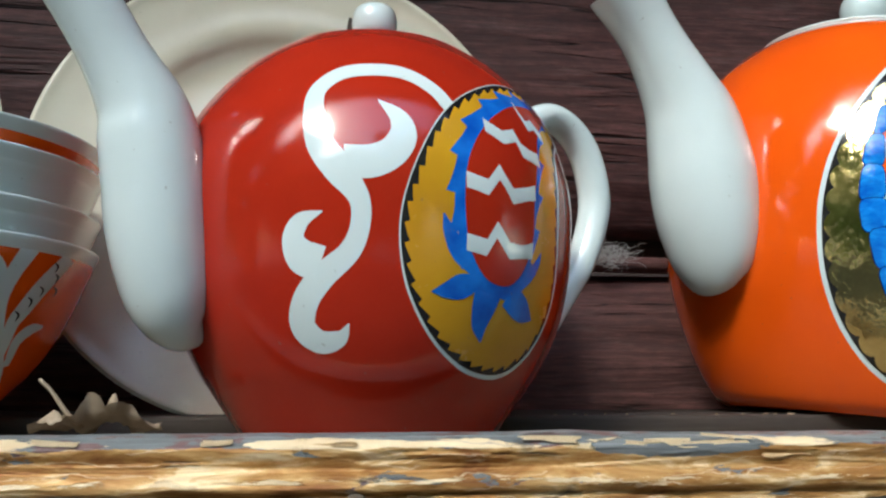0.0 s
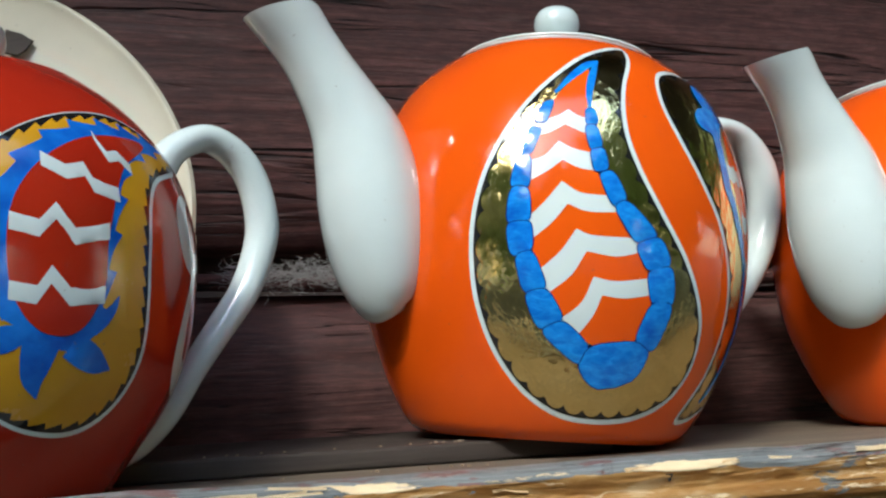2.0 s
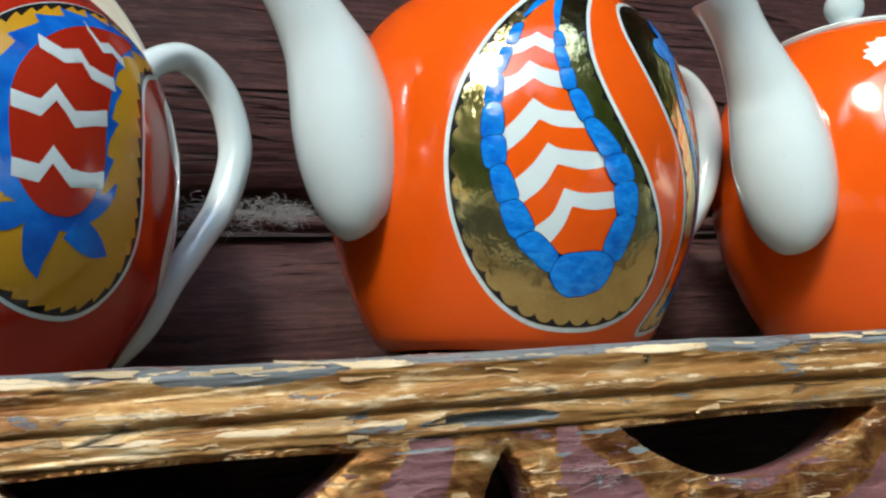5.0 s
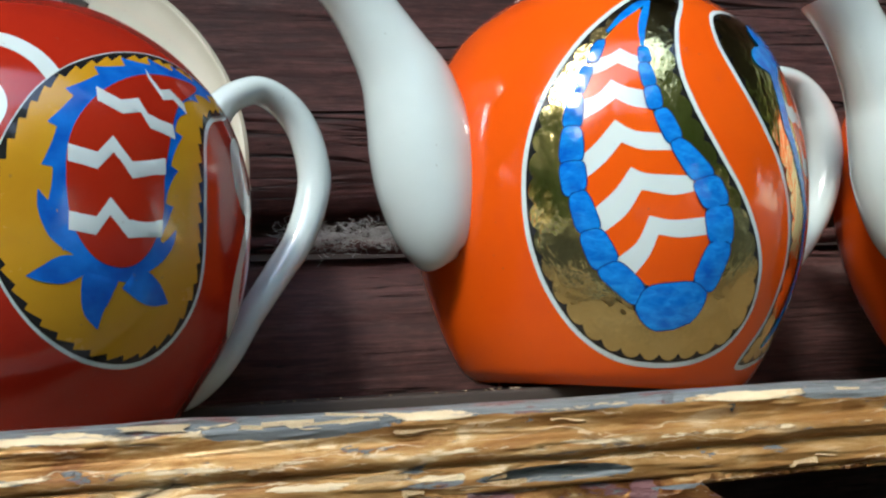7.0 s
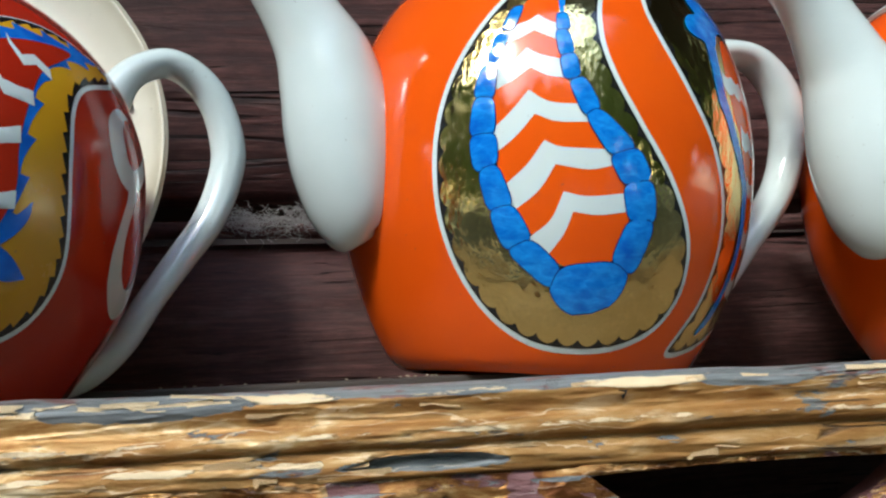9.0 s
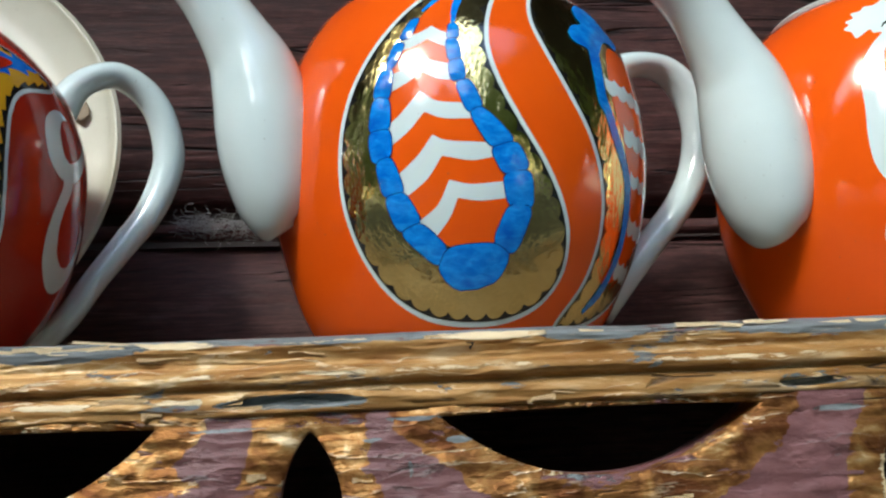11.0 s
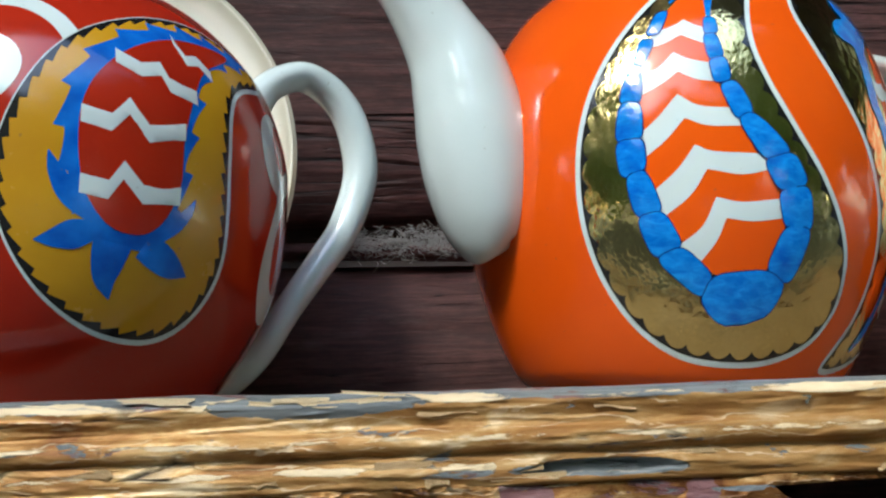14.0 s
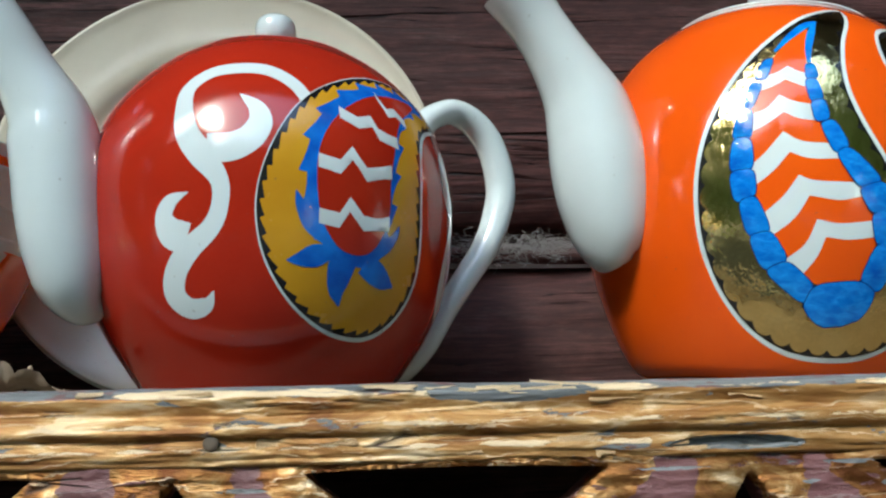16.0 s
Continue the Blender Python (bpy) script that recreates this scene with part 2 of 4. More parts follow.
def part(name, bm, material, parent=None, label="", smooth=True):
    """Links a bmesh as one mesh object, under a thing or a part where one is given."""
    if smooth:
        shade(bm)
    mesh = bpy.data.meshes.new(name)
    bm.to_mesh(mesh)
    bm.free()
    mesh.materials.append(material)
    ob = new(name, mesh)
    if parent:
        ob.parent = parent
    if label:
        ob["label"] = label
    return ob


def empty(name, m):
    ob = new(name)
    ob.matrix_world = m
    ob.empty_display_size = 0.05
    return ob


def spline(points, per=10, closed=False):
    """A Catmull-Rom curve through points of any dimension."""
    pts = [np.array(p, float) for p in points]
    count = len(pts)
    out = []
    for i in range(count if closed else count - 1):
        if closed:
            a, b, c, d = (pts[(i + k) % count] for k in (-1, 0, 1, 2))
        else:
            b, c = pts[i], pts[i + 1]
            a = pts[i - 1] if i else 2 * b - c
            d = pts[i + 2] if i + 2 < count else 2 * c - b
        for k in range(per):
            t = k / per
            out.append(0.5 * (2 * b + (c - a) * t + (2 * a - 5 * b + 4 * c - d) * t * t + (3 * b - a - 3 * c + d) * t ** 3))
    if not closed:
        out.append(pts[-1])
    return np.array(out)


def turned(profile, around=160, thick=0.0):
    """A body of revolution about z from a profile of (radius, height)."""
    bm = bmesh.new()
    rings = []
    for r, z in profile:
        if r < 1e-6:
            rings.append([bm.verts.new((0, 0, z))])
        else:
            rings.append([bm.verts.new((r * math.cos(a), r * math.sin(a), z)) for a in np.linspace(0, 2 * math.pi, around, endpoint=False)])
    for low, high in zip(rings[:-1], rings[1:]):
        for i in range(around):
            j = (i + 1) % around
            ring = [low[i % len(low)], low[j % len(low)], high[j % len(high)], high[i % len(high)]]
            ring = list(dict.fromkeys(ring))
            if len(ring) > 2:
                bm.faces.new(ring)
    bmesh.ops.recalc_face_normals(bm, faces=bm.faces)
    return bm


def swept(path, around=40, cap_start=True, cap_end=True, side=Vector((0, 1, 0)), mouth=None):
    """A tube along rows of (x, y, z, radius in the plane of the bend, radius across it), cut off along mouth at its end."""
    bm = bmesh.new()
    rows = np.array(path)
    rings = []
    for i, (x, y, z, ra, rb) in enumerate(rows):
        a, b = rows[max(i - 1, 0)], rows[min(i + 1, len(rows) - 1)]
        way = Vector((b[:3] - a[:3])).normalized()
        up = side.cross(way).normalized()
        if mouth is not None:
            up = up.lerp(mouth, min(max(1 - (len(rows) - 1 - i) / 16, 0), 1)).normalized()
        rings.append([bm.verts.new(Vector((x, y, z)) + up * (ra * math.cos(u)) + side * (rb * math.sin(u))) for u in np.linspace(0, 2 * math.pi, around, endpoint=False)])
    for low, high in zip(rings[:-1], rings[1:]):
        for i in range(around):
            j = (i + 1) % around
            bm.faces.new((low[i], low[j], high[j], high[i]))
    if cap_start:
        bm.faces.new(rings[0][::-1])
    if cap_end:
        bm.faces.new(rings[-1])
    bmesh.ops.recalc_face_normals(bm, faces=bm.faces)
    return bm


def box(x0, x1, y0, y1, z0, z1, bevel=0.002, cuts=0):
    bm = bmesh.new()
    bmesh.ops.create_cube(bm, size=1, matrix=Matrix.Translation(((x0 + x1) / 2, (y0 + y1) / 2, (z0 + z1) / 2)) @ Matrix.Diagonal((x1 - x0, y1 - y0, z1 - z0, 1)))
    if bevel:
        bmesh.ops.bevel(bm, geom=list(bm.edges), offset=bevel, segments=2, affect="EDGES", profile=0.6)
    return bm


def value_noise(u, v, seed=0):
    """Smooth lattice noise in 0..1 on arrays."""
    iu, iv = np.floor(u).astype(np.int64), np.floor(v).astype(np.int64)
    fu, fv = u - iu, v - iv
    fu, fv = fu * fu * (3 - 2 * fu), fv * fv * (3 - 2 * fv)

    def lattice(a, b):
        h = (a * 374761393 + b * 668265263 + seed * 974711) & 0x7FFFFFFF
        h = ((h ^ (h >> 13)) * 1274126177) & 0x7FFFFFFF
        return ((h ^ (h >> 16)) & 0xFFFF) / 65535.0

    top = lattice(iu, iv) * (1 - fu) + lattice(iu + 1, iv) * fu
    low = lattice(iu, iv + 1) * (1 - fu) + lattice(iu + 1, iv + 1) * fu
    return top * (1 - fv) + low * fv


def fbm(u, v, octaves=4, seed=0):
    total, size = 0, 0
    for k in range(octaves):
        total = total + value_noise(u * 2 ** k, v * 2 ** k, seed + 31 * k) / 2 ** k
        size += 1 / 2 ** k
    return total / size


def sheet(us, vs, place, flip=False):
    """A grid mesh: place(U, V) gives the arrays x, y, z."""
    uu, vv = np.meshgrid(us, vs, indexing="ij")
    xyz = np.stack(place(uu, vv), -1).reshape(-1, 3)
    nu, nv = len(us), len(vs)
    idx = np.arange(nu * nv).reshape(nu, nv)
    quads = np.stack((idx[:-1, :-1], idx[1:, :-1], idx[1:, 1:], idx[:-1, 1:]), -1).reshape(-1, 4)
    if flip:
        quads = quads[:, ::-1]
    return xyz, quads


def raw(name, xyz, faces, material, parent=None, label=""):
    mesh = bpy.data.meshes.new(name)
    mesh.from_pydata([tuple(p) for p in xyz], [], [tuple(int(i) for i in q) for q in faces])
    mesh.polygons.foreach_set("use_smooth", [True] * len(mesh.polygons))
    mesh.materials.append(material)
    mesh.update()
    ob = new(name, mesh)
    if parent:
        ob.parent = parent
    if label:
        ob["label"] = label
    return ob


def winding(p, ring):
    """Which of the points p lie inside the closed ring."""
    ring = np.array(ring)
    turns = np.zeros(len(p), int)
    for (x0, z0), (x1, z1) in zip(ring, np.roll(ring, -1, 0)):
        left = (x1 - x0) * (p[:, 1] - z0) - (p[:, 0] - x0) * (z1 - z0)
        turns += ((z0 <= p[:, 1]) & (z1 > p[:, 1]) & (left > 0)).astype(int)
        turns -= ((z0 > p[:, 1]) & (z1 <= p[:, 1]) & (left < 0)).astype(int)
    return turns != 0


def filled(ring, step):
    """Triangles that fill a closed ring, with inner points on a grid."""
    ring = np.array(ring, float)
    (x0, z0), (x1, z1) = ring.min(0), ring.max(0)
    gx, gz = np.meshgrid(np.arange(x0 + step / 2, x1, step), np.arange(z0 + step / 2, z1, step), indexing="ij")
    grid = np.stack((gx, gz), -1).reshape(-1, 2)
    grid = grid[winding(grid, ring)] if len(grid) else grid
    points = [Vector(p) for p in ring] + [Vector(p) for p in grid]
    edges = [(i, (i + 1) % len(ring)) for i in range(len(ring))]
    verts, _, faces, _, _, _ = delaunay_2d_cdt(points, edges, [], 0, 1e-5)
    flat = np.array([(v[0], v[1]) for v in verts])
    faces = np.array([f for f in faces if len(f) == 3])
    return flat, faces[winding(flat[faces].mean(1), ring)]


def offset(ring, by):
    """The ring moved outward by a distance or an array of distances."""
    ring = np.array(ring, float)
    way = np.roll(ring, -1, 0) - np.roll(ring, 1, 0)
    way /= np.linalg.norm(way, axis=1)[:, None] + 1e-9
    area = np.sum(ring[:, 0] * np.roll(ring[:, 1], -1) - ring[:, 1] * np.roll(ring[:, 0], -1))
    out = np.stack((way[:, 1], -way[:, 0]), -1) * (1 if area > 0 else -1)
    return ring + out * np.broadcast_to(by, len(ring))[:, None]


def even(ring, step):
    """A closed ring sampled at even steps."""
    ring = np.vstack((ring, ring[:1]))
    far = np.concatenate(([0], np.cumsum(np.linalg.norm(np.diff(ring, axis=0), axis=1))))
    at = np.linspace(0, far[-1], max(12, int(far[-1] / step)), endpoint=False)
    return np.stack((np.interp(at, far, ring[:, 0]), np.interp(at, far, ring[:, 1])), -1)


def stroke(rows, per=8, sharp=False):
    """The outline of a brush stroke through rows of (x, z, half width)."""
    line = np.array(rows, float) if sharp else spline(rows, per)
    way = np.gradient(line[:, :2], axis=0)
    way /= np.linalg.norm(way, axis=1)[:, None] + 1e-9
    side = np.stack((-way[:, 1], way[:, 0]), -1) * line[:, 2:3]
    return np.vstack((line[:, :2] + side, (line[:, :2] - side)[::-1]))


def band(rows, half):
    """A zigzag band of even height through corners (x, z)."""
    rows = np.array(rows, float)
    return np.vstack((rows + (0, half), (rows - (0, half))[::-1]))


class Skin:
    """Painted shapes laid on a turned body: rings are in mm of arc (at the given radius) and mm of height."""

    def __init__(self, profile, parent, ref):
        self.profile, self.parent, self.ref = profile, parent, ref
        slope = np.gradient(profile, axis=0)
        slope /= np.linalg.norm(slope, axis=1)[:, None] + 1e-12
        self.out = np.stack((slope[:, 1], -slope[:, 0]), -1)

    def arc(self, rows):
        """Rows whose first number is an angle in degrees, turned into mm of arc."""
        rows = np.array(rows, float)
        rows[:, 0] *= radians(1) * self.ref * 1000
        return rows

    def paint(self, name, ring, lift, material, label="", step=3.0, parent=None, dome=0.0):
        flat, faces = filled(ring, step)
        if dome:
            ring = np.array(ring)
            mid = ring.mean(0)
            wide = np.linalg.norm(ring - mid, axis=1).mean()
            lift = lift + dome * np.clip(1 - (np.linalg.norm(flat - mid, axis=1) / wide) ** 2, 0, 1)
        turn, z = flat[:, 0] / 1000 / self.ref, flat[:, 1] / 1000
        r = np.interp(z, self.profile[:, 1], self.profile[:, 0])
        nr, nz = (np.interp(z, self.profile[:, 1], self.out[:, k]) for k in (0, 1))
        r, z = r + nr * lift / 1000, z + nz * lift / 1000
        xyz = np.stack((r * np.sin(turn), -r * np.cos(turn), z), -1)
        a, b, c = xyz[faces[0]]
        if np.dot(np.cross(b - a, c - a), (a[0], a[1], 0)) < 0:
            faces = faces[:, ::-1]
        return raw(name, xyz, faces, material, parent or self.parent, label)


# ---- setting ----
LEFT, RIGHT = -0.75, 1.15
WALL_Y, BOARD_Y = 0.548, 0.288

ground = raw("ground", *sheet(np.linspace(-60, 60, 13), np.linspace(-60, 60, 13), lambda u, v: (u, v, 0 * u - 1.15)), SOIL)
tagged(ground, "trodden brown earth of the yard", "ground", kind="structure")


def log(name, low, high, label):
    """One wall log: a shallow rounded face with shrinkage waves, set back at its joints."""
    tall = high - low
    us, vs = np.linspace(LEFT, RIGHT, 420), np.linspace(0, 1, 60)

    def place(u, v):
        belly = 0.028 * np.abs(2 * v - 1) ** 5.0
        wave = 0.0035 * (fbm(u * 5, v * tall * 90, 4, 7) - 0.5) + 0.002 * (fbm(u * 18, v * tall * 420, 3, 9) - 0.5)
        return u, WALL_Y + belly + wave, low + v * tall + 0.003 * (fbm(u * 4, v * 0 + low * 9, 3, 3) - 0.5)

    xyz, quads = sheet(us, vs, place)
    back = xyz.copy()
    back[:, 1] = WALL_Y + 0.16
    count = len(xyz)
    rim = [0 * 60 + k for k in range(60)] + [i * 60 + 59 for i in range(1, 420)] + [419 * 60 + k for k in range(58, -1, -1)] + [i * 60 for i in range(418, 0, -1)]
    side = [(a, b, b + count, a + count) for a, b in zip(rim, rim[1:] + rim[:1])]
    ob = raw(name, np.concatenate((xyz, back)), list(quads) + side, LOG, wall)
    ob["label"] = label
    return ob


wall = empty("wall_north", pose(0, 0, 0))
tagged(wall, "log wall stained dark burgundy brown with weathered cracked grain", "wall", kind="structure")
for low, high in ((-1.15, -0.75), (-0.747, -0.45), (-0.447, -0.18), (-0.177, 0.090), (0.117, 0.40), (0.403, 0.70), (0.703, 1.0), (1.003, 1.3)):
    log("log", low, high, "rounded wall log with long drying cracks")
part("chinking", box(LEFT, RIGHT, WALL_Y + 0.045, WALL_Y + 0.1, 0.08, 0.13, 0.003), DARK_WOOD, wall, "dark gap between two logs")
part("filler_strip", swept([(x, WALL_Y + 0.020 + 0.002 * math.sin(x * 31), 0.0975 + 0.0012 * math.sin(x * 23), 0.0055, 0.007) for x in np.linspace(LEFT, RIGHT, 120)], 14), LOG, wall, "thin rounded wood strip in the log joint")

shelf = part("shelf", box(LEFT, RIGHT, 0.296, WALL_Y + 0.02, -0.028, -0.006, 0.0015), SHELF_WOOD)
tagged(shelf, "worn grey-brown wooden shelf plank along the log wall", "shelf", kind="structure")
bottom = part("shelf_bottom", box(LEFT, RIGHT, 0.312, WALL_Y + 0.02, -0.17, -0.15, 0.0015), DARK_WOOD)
tagged(bottom, "dark lower plank behind the carved board", "shelf", kind="structure")
batten = part("batten", box(LEFT, 0.288, 0.394, 0.52, -0.0058, 0.0030, 0.0015), BATTEN_WOOD)
tagged(batten, "flat brown wooden batten lying on the shelf", "batten", kind="structure")

# moulding along the shelf's front edge
MOULD = spline([(0.300, 0.0005), (0.291, -0.0003), (0.2865, -0.0030), (0.2862, -0.0052), (0.2870, -0.0075), (0.2878, -0.0098), (0.2871, -0.0112), (0.2852, -0.0123), (0.2840, -0.0145), (0.2846, -0.0168), (0.2866, -0.0180), (0.2864, -0.0200), (0.2858, -0.0225), (0.2862, -0.0250), (0.2880, -0.0275), (0.300, -0.0280)], 6)
SCARS = ((0.1955, -0.0231, 0.0255, 0.0024), (0.385, -0.0238, 0.012, 0.0018), (0.40, -0.003, 0.05, 0.0035), (0.115, -0.0035, 0.03, 0.0035), (0.305, -0.0028, 0.022, 0.0030), (-0.10, -0.0225, 0.018, 0.0022), (0.52, -0.0225, 0.016, 0.0022))


def moulding():
    us, vs = np.arange(LEFT, RIGHT, 0.0016), np.arange(len(MOULD))

    def place(u, v):
        y, z = MOULD[v.astype(int), 0], MOULD[v.astype(int), 1]
        worn = fbm(u * 45, z * 420, 4, 21)
        flake = np.clip((worn - 0.5) * 9, 0, 1)
        lip = 0.0014 * (fbm(u * 30, z * 0 + 3.3, 4, 5) - 0.5) * (z < -0.024) + 0.0016 * (fbm(u * 25, z * 0 + 8.1, 4, 15) - 0.5) * (z > -0.003)
        scar = 0 * u
        for bx, bz, wide, high in SCARS:
            if bz < -0.02:
                scar = np.maximum(scar, np.clip(3.2 - 3.2 * np.hypot((u - bx) / wide, (z - bz) / high) + 1.6 * (fbm(u * 120, z * 500, 3, 17) - 0.5), 0, 1))
        return u, y - 0.0006 * flake + 0.0012 * (fbm(u * 14, z * 160, 3, 4) - 0.5) + 0.0034 * scar, z + lip

    xyz, quads = sheet(us, vs, place, True)
    ob = raw("moulding", xyz, quads, GILT_MOULD)
    z = xyz[:, 2]
    gilded = np.clip(0.24 + (-z - 0.0030) / 0.006, 0.16, 0.75)
    x = xyz[:, 0]
    bare = np.zeros(len(x))
    for bx, bz, wide, high in SCARS:
        bare = np.maximum(bare, 1.0 - 0.5 * np.hypot((x - bx) / wide, (z - bz) / high))
    # bead crest gets a painted sky highlight; the lower lip is cream paint
    crest = 0.47 * np.exp(-((z + 0.0138) / 0.0021) ** 2) + np.where(x < 0.165, 0.50, 0.30) * np.exp(-((z + 0.0218) / 0.0022) ** 2)
    edge = np.exp(-((z + 0.0026) / 0.0024) ** 2) * np.clip(2.4 * (fbm(x * 15, z * 60, 3, 91) - 0.42), 0, 0.75)
    ob.data.attributes.new("rubbed_glint", "FLOAT", "POINT").data.foreach_set("value", np.maximum(crest, edge).astype(np.float32))
    ob.data.attributes.new("bare", "FLOAT", "POINT").data.foreach_set("value", bare.astype(np.float32))
    ob.data.attributes.new("gilded", "FLOAT", "POINT").data.foreach_set("value", gilded.astype(np.float32))
    return ob


mould = tagged(moulding(), "gilded shelf moulding with flaking paint and grey wood", "moulding", kind="structure")


def crescent(x0, x1, low):
    """The outline of a half-moon cut-out, hanging from a slightly arched upper edge."""
    mid, half = (x0 + x1) / 2, (x1 - x0) / 2
    top = [(mid + half * s, -0.0305 + 0.0012 * (1 - s * s)) for s in np.linspace(-1, 1, 60)]
    bow = [(mid + half * s, -0.0305 + (low + 0.0305) * (1 - abs(s) ** 2.15)) for s in np.linspace(1, -1, 80)[1:-1]]
    return top + bow


def slot(x, top, low, half):
    """The outline of a pointed lens-shaped slot."""
    zs = np.linspace(top, low, 50)
    wide = half * np.sin(np.pi * np.linspace(0, 1, 50) ** 0.9) ** 0.85
    return [(x + w, z) for w, z in zip(wide, zs)] + [(x - w, z) for w, z in list(zip(wide, zs))[-2:0:-1]]


CUTS = [crescent(0.041, 0.149, -0.056), crescent(0.2455, 0.366, -0.0535), crescent(0.466, 0.585, -0.055), crescent(-0.165, -0.052, -0.055),
        slot(-0.0045, -0.0325, -0.092, 0.0105), slot(0.2005, -0.0335, -0.092, 0.0108), slot(0.4195, -0.0365, -0.094, 0.0095), slot(0.63, -0.035, -0.092, 0.0105), slot(-0.215, -0.033, -0.092, 0.0105)]


def fretwork():
    """The carved front board: one face with its cut-outs, real thickness behind, and raised paint."""
    low, top = -0.15, -0.0265
    outer = [(x, low) for x in np.arange(LEFT, RIGHT, 0.004)] + [(RIGHT, z) for z in np.arange(low, top, 0.004)] + [(x, top) for x in np.arange(RIGHT, LEFT, -0.004)] + [(LEFT, z) for z in np.arange(top, low, -0.004)]
    points, edges = [], []
    for ring in [outer] + CUTS:
        start = len(points)
        points += [Vector(p) for p in ring]
        edges += [(start + i, start + (i + 1) % len(ring)) for i in range(len(ring))]
    rng = np.random.default_rng(4)
    gx, gz = np.meshgrid(np.arange(-0.25, 0.66, 0.0017), np.arange(low + 0.002, top - 0.001, 0.0014), indexing="ij")
    grid = np.stack((gx + rng.uniform(-0.0005, 0.0005, gx.shape), gz + rng.uniform(-0.0004, 0.0004, gz.shape)), -1).reshape(-1, 2)
    points += [Vector(p) for p in grid]
    verts, _, faces, _, _, _ = delaunay_2d_cdt(points, edges, [], 0, 1e-6)
    flat = np.array([(v[0], v[1]) for v in verts])
    faces = np.array([f for f in faces if len(f) == 3])
    centre = flat[faces].mean(1)

    keep = np.ones(len(faces), bool)
    for ring in CUTS:
        keep &= ~winding(centre, ring)
    faces = faces[keep]
    x, z = flat[:, 0], flat[:, 1]
    near = np.full(len(flat), 1.0)
    for ring in CUTS:
        for px, pz in ring[::2]:
            near = np.minimum(near, np.hypot(x - px, z - pz))
    flakes = np.clip((fbm(x * 38, z * 260, 4, 77) - 0.47) * 8, 0, 1) + 0.7 * np.clip((fbm(x * 60, z * 420, 3, 12) - 0.52) * 9, 0, 1)
    curl = fbm(x * 22, z * 190, 4, 40)
    y = BOARD_Y - 0.0008 * flakes - 0.0016 * (curl - 0.5) + 0.0012 * np.clip(1 - near / 0.003, 0, 1)
    gilded = np.clip(1.25 - near / 0.0150, 0.02, 0.5) + 0.34 * np.clip((z + 0.041) / 0.012, 0, 1) + 1.15 * (fbm(x * 26, z * 60, 4, 2) - 0.5) * np.clip((0.034 - near) / 0.012, 0, 1) * np.clip((near - 0.003) / 0.006, 0, 1)
    xyz = np.stack((x, y, z), -1)
    count = len(xyz)
    used = {}
    for a, b, c in faces:
        for e in ((a, b), (b, c), (c, a)):
            used[e] = used.get(e, 0) + 1
    rim = [e for e in used if (e[1], e[0]) not in used]
    back = xyz.copy()
    back[:, 1] = BOARD_Y + 0.022
    side = [(b, a, a + count, b + count) for a, b in rim]
    allfaces = [tuple(f[::-1]) for f in faces] if np.cross(flat[faces[0][1]] - flat[faces[0][0]], flat[faces[0][2]] - flat[faces[0][0]]) < 0 else [tuple(f) for f in faces]
    ob = raw("carved_board", np.concatenate((xyz, back)), allfaces + side, GILT_BOARD)
    ob.data.attributes.new("gilded", "FLOAT", "POINT").data.foreach_set("value", np.concatenate((gilded, gilded * 0.3)).astype(np.float32))
    rubbed_glint = 0.46 * np.clip(1 - near / 0.006, 0, 1) * np.clip(2.2 * fbm(x * 55, z * 55, 3, 63) - 0.3, 0, 1.25) + 0.06
    ob.data.attributes.new("rubbed_glint", "FLOAT", "POINT").data.foreach_set("value", np.concatenate((rubbed_glint, rubbed_glint * 0)).astype(np.float32))
    splits = np.zeros(len(x))
    for bx, bz, wide, high in ((0.236, -0.0308, 0.015, 0.0008), (0.172, -0.0318, 0.014, 0.0007), (0.2345, -0.0475, 0.0008, 0.003), (0.222, -0.0375, 0.004, 0.0009), (0.252, -0.0385, 0.005, 0.0013), (0.395, -0.034, 0.012, 0.0012), (0.44, -0.046, 0.008, 0.0010), (0.02, -0.036, 0.009, 0.0010)):
        splits = np.maximum(splits, 1.0 - 0.5 * np.hypot((x - bx) / wide, (z - bz) / high))
    ob.data.attributes.new("bare", "FLOAT", "POINT").data.foreach_set("value", np.concatenate((splits, splits * 0)).astype(np.float32))
    return ob


board = tagged(fretwork(), "carved fretwork board in peeling burgundy and gold paint", "carved board", kind="structure")


# loose flakes of paint that stand off the moulding and the board
flake_rng = np.random.default_rng(31)


def flake_paint(name, dark, light, metal):
    n = Nodes(name)
    tint = n.mix(n.ramp(n.noise(420, 4), (0.35, 0.0), (0.65, 1.0)), dark, light)
    return n.done(Base_Color=tint, Metallic=metal, Roughness=0.38, Normal=n.bump(n.noise(700, 4), 0.6, 0.0006))


GOLD_FLAKE = flake_paint("gold_paint_flake", (0.50, 0.28, 0.09), (0.92, 0.74, 0.48), 0.6)
CREAM_FLAKE = flake_paint("cream_paint_flake", (0.64, 0.46, 0.25), (0.90, 0.77, 0.53), 0.2)
MAUVE_FLAKE = flake_paint("burgundy_paint_flake", (0.13, 0.052, 0.054), (0.22, 0.10, 0.10), 0.0)


